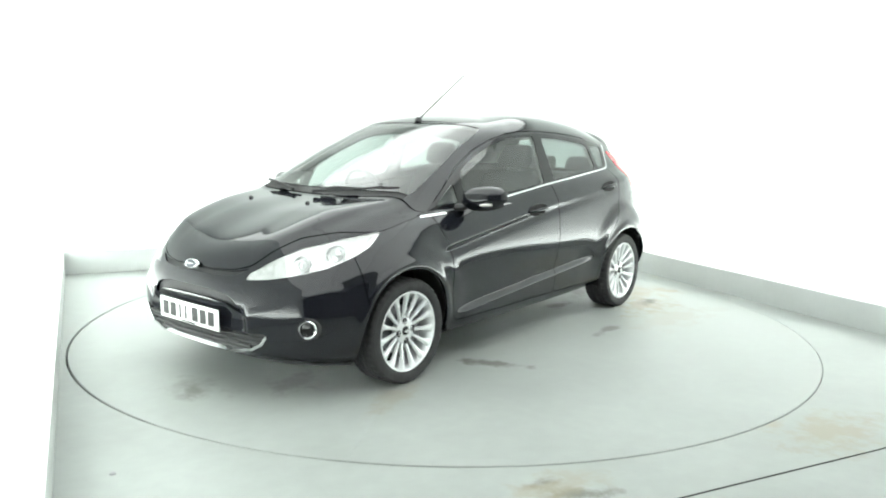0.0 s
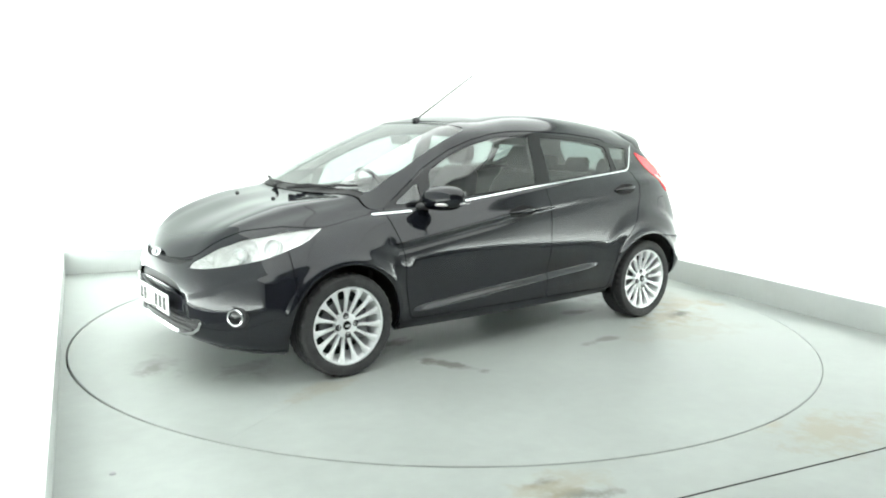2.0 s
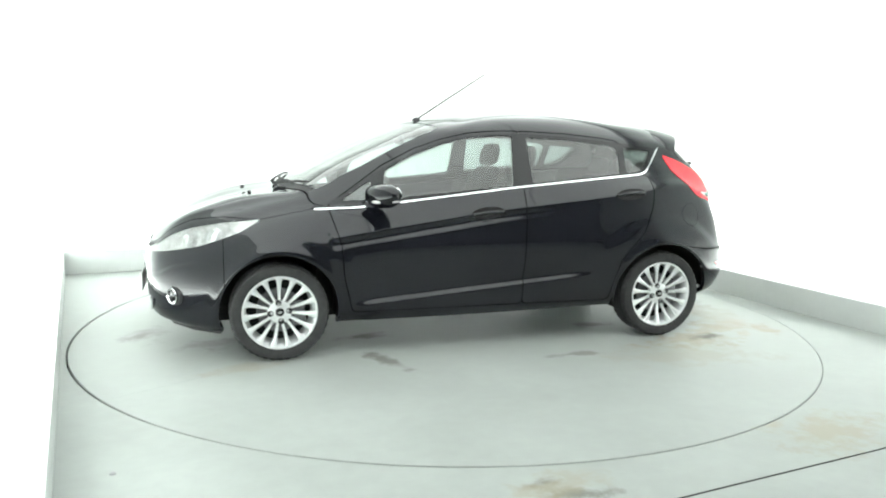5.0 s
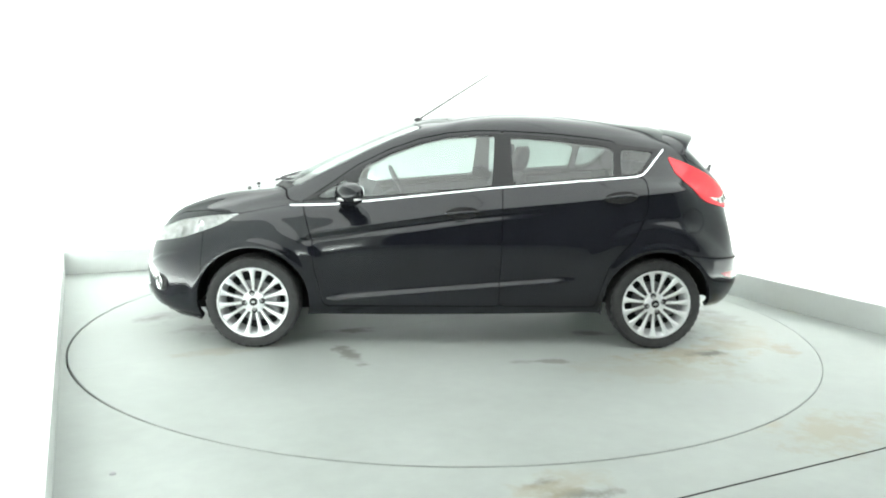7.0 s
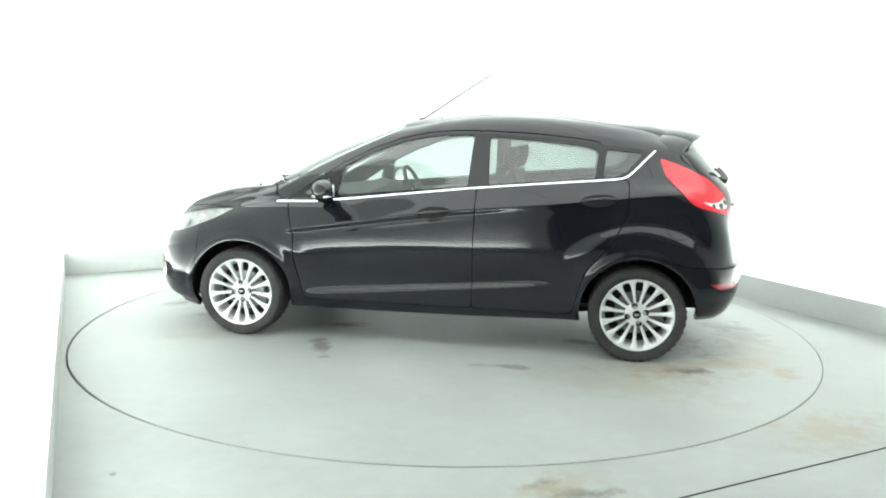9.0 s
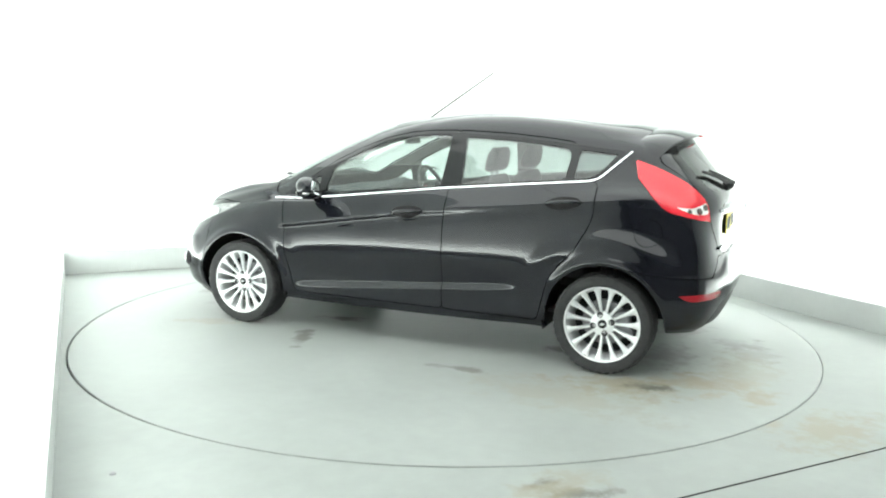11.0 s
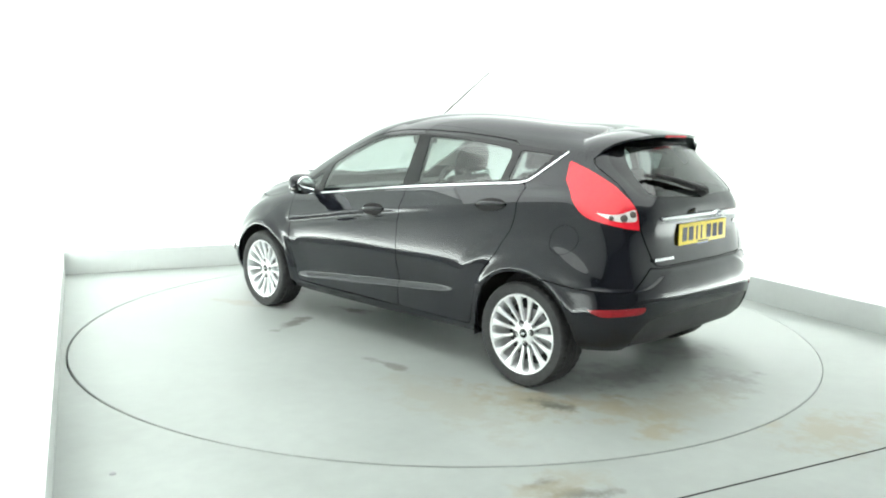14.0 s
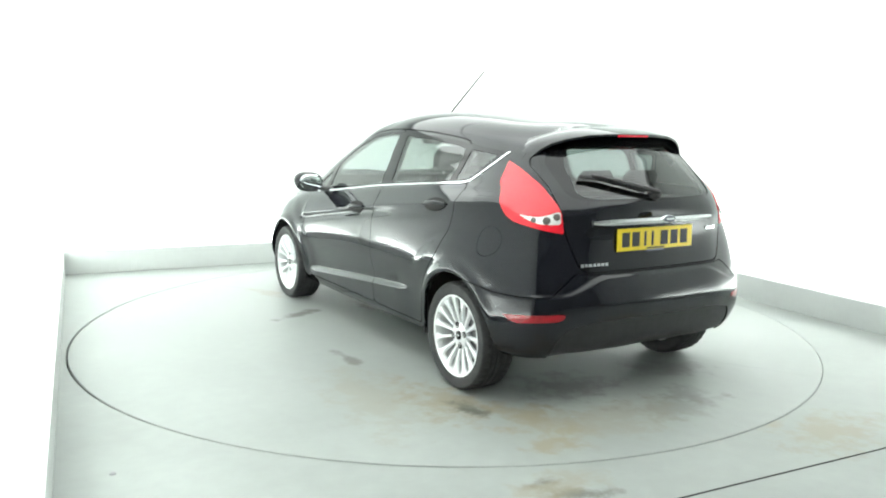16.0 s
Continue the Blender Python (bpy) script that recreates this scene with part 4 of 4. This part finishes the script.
def spoke_mesh():
    """One slender spoke: narrow at the hub, flaring into the rim, crowned outwards."""
    bm = bmesh.new()
    rings = []
    for r, w, z, t in ((.052, .0090, .057, .014), (.085, .0082, .061, .016), (.12, .0090, .069, .018), (.155, .0112, .076, .018), (.180, .0150, .081, .018), (.198, .0235, .083, .018), (.209, .036, .083, .016)):
        prof = [(-w, z - t), (-w, z - .006), (-w * .62, z), (w * .62, z), (w, z - .006), (w, z - t)]
        rings.append([bm.verts.new((r, y, h)) for y, h in prof])
    for a, b in zip(rings, rings[1:]):
        for k in range(6):
            bm.faces.new((a[k], a[(k + 1) % 6], b[(k + 1) % 6], b[k]))
    bm.faces.new(rings[0]), bm.faces.new(rings[-1][::-1])
    return bm


def build_wheels():
    first = {}
    for c in (WB, -WB):
        for side in (1, -1):
            w = new("wheel")
            w.parent = car
            tagged(w, "fifteen-spoke silver alloy wheel with black tyre")
            y = 0.735 if c > 0 else 0.728
            w.matrix_local = pose(c, side * y, HUB_Z + 0.0015, -90 * side, 0, 0) @ pose(0, 0, 0, 0, 0, 7 if c > 0 else 16)
            if not first:
                first["parts"] = [part(n, bm, m, w, lab, sharp=s) for n, bm, m, lab, s in wheel_meshes()]
                sp = part("spoke", spoke_mesh(), M_ALLOY, w, sharp=50)
                nut = part("wheel_nut", add_lathe(bmesh.new(), [(.0095, .052), (.0095, .066), (.007, .069), (.001, .069)], steps=6), M_STEEL, w, "steel wheel nut")
                # flat black ring: the shade of the nut's hole put into colour
                cup = part("nut_shade_ring", add_lathe(bmesh.new(), [(.0175, .0645), (.0175, .0662), (.0150, .0664), (.0098, .0655), (.0098, .0645)], steps=18), M_LINER, w)
                first["ring"] = [sp, nut, cup]
            for ob in first["parts"]:
                if ob.parent is w:
                    continue
                o = new(ob.name.split(".")[0], ob.data)
                o.parent = w
                if "label" in ob:
                    tagged(o, ob["label"])
            for ob, n, off in zip(first["ring"], (15, 4, 4), (0.0, 0.054, 0.054)):
                for k in range(n):
                    own = k == 0 and ob.parent is w
                    o = ob if own else new(ob.name.split(".")[0], ob.data)
                    o.parent = w
                    a = 360 * k / n
                    o.matrix_local = pose(0, 0, 0, 0, 0, a) @ pose(off, 0, 0)
                    if "label" in ob:
                        tagged(o, ob["label"])
    # dark wells over the wheels
    for c in (WB, -WB):
        for side in (1, -1):
            bm = bmesh.new()
            n = 28
            rings = []
            for y in (0.50, 0.80):
                rings.append([bm.verts.new((c + .352 * math.cos(a), side * y, .285 + .352 * math.sin(a))) for a in [math.radians((-3 if c > 0 else -12) + (195 if c > 0 else 187) * k / n) for k in range(n + 1)]])
            for k in range(n):
                bm.faces.new((rings[0][k], rings[0][k + 1], rings[1][k + 1], rings[1][k]))
            bm.faces.new(rings[0])
            bmesh.ops.solidify(bm, geom=bm.faces[:], thickness=0.006)
            part("wheel_well", bm, M_LINER, car, "black plastic wheel well")


# ---------------------------------------------------------------- trim and fittings
def loft(rings, closed=True, caps=True):
    bm = bmesh.new()
    vs = [[bm.verts.new(p) for p in r] for r in rings]
    n = len(vs[0])
    for a, b in zip(vs, vs[1:]):
        for k in range(n if closed else n - 1):
            bm.faces.new((a[k], a[(k + 1) % n], b[(k + 1) % n], b[k]))
    if caps:
        bm.faces.new(vs[0]), bm.faces.new(vs[-1][::-1])
    return bm


def number_plate(name, material, m, label):
    plate = part(name, box(.52, .111, .006, m, .002), material, car, label)
    for k, x in enumerate((-.205, -.138, -.072, -.022, .058, .128, .198)):
        wide = .014 if k in (2, 3) else .05
        part("character_bar", box(wide, .072, .002, m @ pose(x + (.0 if k not in (2, 3) else -.002), 0, .0036)), M_INK, plate, "plain dark bar")
    part("maker_line", box(.12, .007, .002, m @ pose(0, -.048, .0036)), M_INK, plate)
    return plate


def badge(m, w, h, label):
    b = part("badge", add_lathe(bmesh.new(), [(.001, .011), (.42, .0105), (.47, .007), (.5, .0), (.001, -.004)], m @ Matrix.Diagonal((w, h, 1, 1)), 40), M_CHROME, car, label)
    part("badge_field", add_lathe(bmesh.new(), [(.001, .0135), (.36, .0125), (.40, .010), (.001, .008)], m @ Matrix.Diagonal((w, h, 1, 1)), 40), M_BADGE, b, "dark badge field")
    part("badge_stroke", box(w * .5, h * .13, .002, m @ pose(0, 0, .0138)), M_SATIN, b)


def door_handle(x, z, side):
    p, n = nearest(x=x, z=z)
    m = sided(facing(p, n), side)
    slope = math.radians(5)
    tilt = pose(0, 0, 0, 0, 0, math.degrees(slope))
    # no hollow is cut: a dark disc carries the recess's shade
    cup = part("handle_shade_disc", add_lathe(bmesh.new(), [(.001, .004), (.8, .003), (1.0, .0015), (1.0, -.006), (.001, -.006)], m @ tilt @ Matrix.Diagonal((.104, .037, 1, 1)), 32), M_LINER, car, "flat dark disc for the shaded recess behind the door handle")
    rings = []
    for k in range(13):
        s = -1 + 2 * k / 12
        bow = .034 * (1 - abs(s) ** 3.0) + .004
        hh = .0115 * (1 - .35 * s * s)
        rings.append([m @ tilt @ Vector((.105 * s, hh * math.cos(a), bow + .007 * math.sin(a))) for a in [math.tau * q / 10 for q in range(10)]])
    part("door_handle", loft(rings), M_PAINT, car, "body-coloured pull handle")


def wing_mirror(side):
    """Rounded housing on a short foot, with a silver mirror glass that faces back."""
    c = Vector((.650, .870, .956))
    rings = []
    for k in range(17):
        s = -1 + 2 * k / 16
        e = max(0.0, 1 - abs(s) ** 2.6) ** .5
        cx = c.x - .042 * s
        ring = []
        for q in range(24):
            a = math.tau * q / 24
            ca, sa = math.cos(a), math.sin(a)
            rx = (.088 if ca > 0 else .058) * (abs(ca) ** .85) * math.copysign(1, ca)
            rz = .071 * abs(sa) ** .85 * math.copysign(1, sa)
            ring.append(Vector((cx + rx * max(e, .05), side * (c.y + .124 * s), c.z + rz * max(e, .05) + .008 * s)))
        rings.append(ring)
    house = part("wing_mirror", loft(rings), M_PAINT, car, "glossy black wing mirror")
    rings = []
    for k in range(13):
        s = -1 + 2 * k / 12
        e = max(0.0, 1 - abs(s) ** 3) ** .5
        rings.append([Vector((c.x - .051 - .033 * s - .012 * math.cos(a) * max(e, .06), side * (c.y + .098 * s), c.z + .008 * s + .052 * max(e, .06) * math.sin(a))) for a in [math.tau * q / 16 for q in range(16)]])
    part("mirror_glass", loft(rings), M_MIRROR, house, "silver mirror glass")
    ind = []
    for k in range(9):
        s = -1 + 2 * k / 8
        e = max(0.0, 1 - s ** 4) ** .5
        ind.append([Vector((c.x + .050 - .022 * s - .058 * (s + .3) ** 2 + .020 * math.cos(a), side * (c.y + .056 + .066 * s), c.z - .028 + .006 * s + .011 * max(e, .1) * math.sin(a))) for a in [math.tau * q / 10 for q in range(10)]])
    part("indicator", loft(ind), M_CLEARWHITE, house, "clear side repeater")
    foot = bmesh.new()
    add_tube(foot, [(.70, side * .69, .895), (.685, side * .745, .90), (.67, side * .80, .915)], [.045, .036, .03], 12, .55)
    part("mirror_foot", foot, M_BLACK, house, "black plastic mirror foot")


def build_fittings(rear, gate):
    number_plate("front_plate", M_WHITEPLATE, facing((2.026, 0, .386), (1, 0, -.02)), "white front plate with dark bars")
    for z in (.318, .296, .274, .252):
        half = .49 if z > .28 else .42
        pts = []
        for k in range(13):
            y = -half + 2 * half * k / 12
            p, n = nearest(y=abs(y), z=z, x=1.95)
            pts.append((p.x - .006, y, z))
        part("grille_slat", add_tube(bmesh.new(), pts, .008, 6), M_BLACK, car, "black grille slat")
    badge(facing((1.998, 0, .640), (.93, 0, .36)), .118, .052, "chrome oval badge on the nose")
    # fog lamps
    for side in (1, -1):
        p, n = nearest(x=1.822, y=.690, z=.385)
        m = sided(facing(p - .004 * n, (n + Vector((.35, 0, 0))).normalized()), side)
        surround = part("fog_surround", add_lathe(bmesh.new(), [(.001, -.01), (1.0, -.02), (1.1, .0), (1.0, .012), (.6, .006), (.001, .006)], m @ pose(-.02, 0, -.006) @ Matrix.Diagonal((.078, .055, 1, 1)), 36), M_BLACK, car, "black fog light recess")
        fog = part("fog_light", add_lathe(bmesh.new(), [(.001, .0), (.041, .0), (.046, .014), (.043, .020), (.037, .017), (.034, .008), (.001, .004)], m, 36), M_CHROME, car, "round chrome-ringed fog light")
        part("fog_lens", add_lathe(bmesh.new(), [(.001, .016), (.018, .0145), (.033, .010), (.033, .007), (.001, .007)], m, 32), M_GLOSSBLACK, fog, "dark fog light lens")
    # chin spoiler under the front bumper
    bm = bmesh.new()
    half = [(1.905, 0, .198), (1.90, .16, .198), (1.885, .34, .197), (1.825, .53, .190), (1.71, .66, .178), (1.575, .735, .168)]
    pts = [(x, -y, z) for x, y, z in half[:0:-1]] + half
    part("chin_spoiler", add_tube(bm, pts, .014, 8, .7), M_BLACK, car, "black lip under the front bumper")
    # bonnet washers and wipers
    for x, y in NOZZLES:
        p, n = nearest(x=x, y=abs(y), z=.905)
        part("washer_nozzle", add_lathe(bmesh.new(), [(.001, .012), (.008, .011), (.013, .004), (.014, -.004)], sided(facing(p, n, (1, 0, 0)), 1 if y > 0 else -1), 12), M_BLACK, car, "small black washer nozzle")
    for side, u0, u1, v1 in ((1, .15, 2.6, 7.34), (-1, .55, 2.6, 7.24)):
        blade = [on_skin(u0 + (u1 - u0) * k / 10, 7.22 + (v1 - 7.22) * (k / 10) ** 1.5, .014, side) for k in range(11)]
        w = part("wiper_blade", add_tube(bmesh.new(), blade, [.006] + [.009] * 9 + [.005], 6, .9), M_BLACK, car, "black windscreen wiper")
        arm = [on_skin(u0 + (u1 - u0) * s, 7.06 + .25 * s, .022, side) for s in (.0, .12, .3, .5)]
        part("wiper_arm", add_tube(bmesh.new(), arm, [.011, .009, .007, .005], 6), M_BLACK, w)
    # roof aerial
    aer = part("aerial", add_tube(bmesh.new(), [(.238, 0, 1.40), (.205, 0, 1.425), (-.02, 0, 1.573), (-.25, 0, 1.722)], [.0070, .0055, .0046, .0036], 8), M_BLACK, car, "thin black roof aerial")
    part("aerial_base", add_lathe(bmesh.new(), [(.001, .02), (.010, .018), (.020, .004), (.022, -.008), (.001, -.008)], pose(.238, 0, 1.398, 0, -8, 0) @ Matrix.Diagonal((1.5, 1, 1, 1)), 16), M_BLACK, aer, "black aerial foot")
    for side in (1, -1):
        door_handle(-.010, .843, side)
        door_handle(-1.00, .948, side)
        wing_mirror(side)
    # rear spoiler
    rings = []
    line = [(0, -1.40, 1.378, -1.625, 1.341), (.15, -1.395, 1.375, -1.62, 1.340), (.28, -1.38, 1.361, -1.60, 1.332), (.38, -1.36, 1.331, -1.56, 1.313), (.45, -1.34, 1.306, -1.52, 1.289), (.495, -1.35, 1.275, -1.49, 1.259), (.528, -1.37, 1.243, -1.467, 1.222), (.550, -1.40, 1.204, -1.445, 1.183)]
    for y, fx, fz, tx, tz in [(-a, *r) for a, *r in line[:0:-1]] + line:
        t = .024 if abs(y) < .5 else .018
        rings.append([Vector((fx + .02, y, fz - .010)), Vector((fx, y, fz + .001)), Vector((.5 * (fx + tx), y, .5 * (fz + tz) + .008)), Vector((tx + .02, y, tz + .003)), Vector((tx, y, tz - .004)),
                      Vector((tx + .002, y, tz - .016)), Vector((tx + .03, y, tz - t)), Vector((.5 * (fx + tx), y * .985, .5 * (fz + tz) - t)), Vector((fx, y * .97, fz - .05))])
    sp = part("spoiler", loft(rings), M_PAINT, gate, "glossy black roof spoiler", sharp=50)
    part("brake_light", box(.20, .009, .02, facing((-1.621, 0, 1.326), (-1, 0, .1)), .004), M_TAIL, sp, "slim red high-level brake light")
    # rear plate, chrome bar, badges, wiper
    pp, nn = nearest(y=0, z=.838, x=-1.87)
    m = facing((pp.x - .007, PLATE_Y, .827), (-1, 0, .03))
    number_plate("rear_plate", M_YELLOWPLATE, m, "yellow rear plate with dark bars")
    bar = []
    for y in np.linspace(-.41, .41, 17):
        p, n = nearest(y=abs(y), z=.918, x=-1.85)
        w = 1 - .5 * (abs(y) / .41) ** 8
        bar.append([Vector((p.x - .004 - .018 * w, y, .918 + .014 * w)), Vector((p.x - .004 - .024 * w, y, .918)), Vector((p.x - .002 - .016 * w, y, .918 - .016 * w)), Vector((p.x + .01, y, .905)), Vector((p.x + .01, y, .931))])
    part("tailgate_trim", loft(bar), M_CHROME, gate, "chrome bar over the rear plate")
    badge(facing((-1.893, 0, .928), (-1, 0, .25)), .105, .045, "chrome oval badge on the tailgate")
    p, n = nearest(y=.40, z=.725, x=-1.85)
    for k in range(7):
        part("model_letter", box(.018, .014, .003, facing(p + .003 * n + Vector((0, .075 - .024 * k, 0)) + Vector((-.010 * k / 6, 0, 0)), n)), M_SATIN, gate, "small silver bar")
    p, n = nearest(y=.40, z=.855, x=-1.83)
    for k in range(3):
        q = p + .004 * n
        mm = facing(Vector((q.x + .004 * k, -(q.y + .0 + .028 * k), q.z)), (n.x, -n.y, n.z))
        part("model_letter", box(.020, .018, .003, mm), M_SATIN, gate, "small silver bar")
    part("tailgate_button", box(.12, .010, .010, facing((pp.x - .007, PLATE_Y, .768), (-1, 0, 0)), .003), M_STEEL, gate, "small bright strip under the plate")
    arm = [(-1.862, .0, 1.010), (-1.845, .10, 1.050), (-1.815, .19, 1.094), (-1.752, .34, 1.170)]
    w = part("rear_wiper", add_tube(bmesh.new(), [on_rear(y, z, .03) for x, y, z in arm], [.022, .016, .013, .008], 8, .7), M_BLACK, rear, "black rear wiper")
    part("wiper_blade", add_tube(bmesh.new(), [on_rear(y, z, .014) for y, z in ((.07, 1.030), (.18, 1.085), (.29, 1.140), (.40, 1.195))], .009, 6), M_BLACK, w)
    part("wiper_pivot", add_lathe(bmesh.new(), [(.001, .03), (.024, .028), (.03, .01), (.03, -.01)], facing(on_rear(0, 1.01, .005), (-1, 0, .5)), 20), M_BLACK, w)
    # sill and underbody
    bm = box(1.62, 1.34, .04, pose(0, 0, .232), .01)
    part("floor_pan", bm, M_UNDER, car, "dark underbody")
    part("front_tray", box(.98, .98, .05, pose(1.32, 0, .20), .01), M_UNDER, car, "dark engine undertray")
    part("rear_tray", box(.80, .98, .05, pose(-1.28, 0, .30), .01), M_UNDER, car, "dark rear underbody")
    part("rear_axle", add_tube(bmesh.new(), [(-WB, -.62, .27), (-WB, .62, .27)], .035, 10), M_UNDER, car, "dark rear axle beam")
    part("exhaust", add_tube(bmesh.new(), [(-.9, -.25, .26), (-1.3, -.35, .27), (-1.6, -.40, .27)], .025, 12), M_STEEL, car, "steel exhaust pipe")


def on_rear(y, z, lift):
    p, n = nearest(y=abs(y), z=z, x=-1.75)
    return Vector((p.x + lift * n.x, y + lift * n.y * (1 if y >= 0 else -1), p.z + lift * n.z))


# ---------------------------------------------------------------- cabin
def cushion(sections, material, name, parent, label=""):
    """A padded form from rounded sections (centre x, z, half width y, depth, height), stacked."""
    rings = []
    for cx, cy, cz, hx, hy, tilt in sections:
        ring = []
        for q in range(20):
            a = math.tau * q / 20
            ca, sa = math.cos(a), math.sin(a)
            x = hx * math.copysign(abs(ca) ** .6, ca)
            y = hy * math.copysign(abs(sa) ** .5, sa)
            ring.append(Vector((cx + x * math.cos(tilt), cy + y, cz + x * math.sin(tilt))))
        rings.append(ring)
    return part(name, loft(rings), material, parent, label)


def front_seat(y):
    seat = cushion([(-.02, y, .44, .22, .22, .1), (-.02, y, .47, .26, .25, .12), (-.02, y, .54, .26, .25, .14), (-.02, y, .58, .22, .21, .14)], M_FABRIC, "front_seat", car, "dark fabric front seat")
    cushion([(-.24, y, .52, .07, .22, -.2), (-.27, y, .62, .09, .25, -.2), (-.33, y, .82, .085, .25, -.2), (-.39, y, 1.0, .07, .22, -.2), (-.41, y, 1.06, .04, .16, -.2)], M_FABRIC, "backrest", seat)
    cushion([(-.415, y, 1.085, .03, .10, -.15), (-.42, y, 1.11, .05, .125, -.15), (-.435, y, 1.19, .05, .125, -.15), (-.445, y, 1.235, .03, .10, -.15)], M_FABRIC, "headrest", seat)
    for dy in (-.05, .05):
        part("headrest_post", add_tube(bmesh.new(), [(-.40, y + dy, 1.02), (-.415, y + dy, 1.11)], .007, 8), M_STEEL, seat)


def build_cabin():
    for y in (.345, -.345):
        front_seat(y)
    bench = cushion([(-.95, 0, .44, .24, .58, .1), (-.95, 0, .50, .27, .62, .1), (-.95, 0, .57, .25, .60, .1)], M_FABRIC, "rear_bench", car, "dark fabric rear bench")
    cushion([(-1.20, 0, .52, .06, .58, -.2), (-1.23, 0, .65, .09, .61, -.2), (-1.29, 0, .85, .085, .60, -.2), (-1.34, 0, .99, .05, .55, -.2)], M_FABRIC, "backrest", bench)
    for y in (.34, 0, -.34):
        cushion([(-1.335, y, 1.02, .03, .09, -.1), (-1.34, y, 1.04, .045, .115, -.1), (-1.355, y, 1.10, .045, .115, -.1), (-1.36, y, 1.135, .03, .09, -.1)], M_FABRIC, "headrest", bench)
    rings = []
    for y in np.linspace(-.66, .66, 15):
        h = .012 * math.cos(y * 6)
        hood = .045 * math.exp(-((y + .36) / .17) ** 2)
        rings.append([Vector((1.02, y, .90)), Vector((.80, y, .925 + h)), Vector((.62, y, .93 + h + hood)), Vector((.54, y, .915 + h + hood * .9)), Vector((.50, y, .86)), Vector((.46, y, .72)), Vector((.50, y, .55)), Vector((1.02, y, .55))])
    part("dashboard", loft(rings), M_DASH, car, "dark moulded dashboard")
    part("centre_console", box(.55, .20, .34, pose(.36, 0, .50), .04, 3), M_DASH, car, "dark centre console")
    m = pose(.36, -.36, .885, 0, -65, 0)
    bm = bmesh.new()
    n, k2 = 40, 10
    rings = []
    for q in range(n):
        a = math.tau * q / n
        c = Vector((.185 * math.cos(a), .185 * math.sin(a), 0))
        rings.append([bm.verts.new(m @ (c + .0155 * (math.cos(b) * c.normalized() + math.sin(b) * Vector((0, 0, 1))))) for b in [math.tau * s / k2 for s in range(k2)]])
    for q in range(n):
        for s in range(k2):
            bm.faces.new((rings[q][s], rings[q][(s + 1) % k2], rings[(q + 1) % n][(s + 1) % k2], rings[(q + 1) % n][s]))
    wheel = part("steering_wheel", bm, M_DASH, car, "dark steering wheel")
    part("steering_boss", box(.13, .15, .05, m @ pose(0, 0, -.015), .02, 3), M_DASH, wheel)
    for a in (0, 180, 90):
        part("steering_spoke", box(.12, .035, .015, m @ pose(0, 0, -.008, 0, 0, a + 90) @ pose(.12, 0, 0), .005), M_SATIN, wheel)
    part("steering_column", add_tube(bmesh.new(), [(.37, -.36, .875), (.60, -.36, .77)], .04, 12), M_DASH, wheel)
    part("inner_mirror", box(.025, .22, .06, pose(.36, 0, 1.265, 0, 15, 0), .01, 3), M_BLACK, car, "black rear-view mirror")
    part("parcel_shelf", box(.34, 1.05, .02, pose(-1.54, 0, .985), .008), M_DASH, car, "dark parcel shelf")
    part("cabin_floor", box(2.3, 1.36, .02, pose(-.3, 0, .30), .005), M_DASH, car, "dark cabin carpet")
    # firewall and load floor close the cabin in
    part("firewall", box(.03, 1.30, .55, pose(1.0, 0, .60), .005), M_LINER, car, "dark firewall")
    part("load_floor", box(.7, 1.0, .02, pose(-1.5, 0, .55), .005), M_DASH, car, "dark load floor")


NOZZLES = [(1.371, .181), (1.394, -.294)]
PLATE_Y = 0.0
rear_window, tailgate_panel = build_body()
build_wheels()
build_fittings(rear_window, tailgate_panel)
build_cabin()


# ---------------------------------------------------------------- motion of things
def motions():
    rows = [(0.5 * k, pose(0, 0, 0, 0, 0, HEADING0 + RATE * 0.5 * k)) for k in range(33)]
    walk(table, rows)
    walk(car, [(t, m @ pose(-0.033, -0.094, 0)) for t, m in rows])


motions()
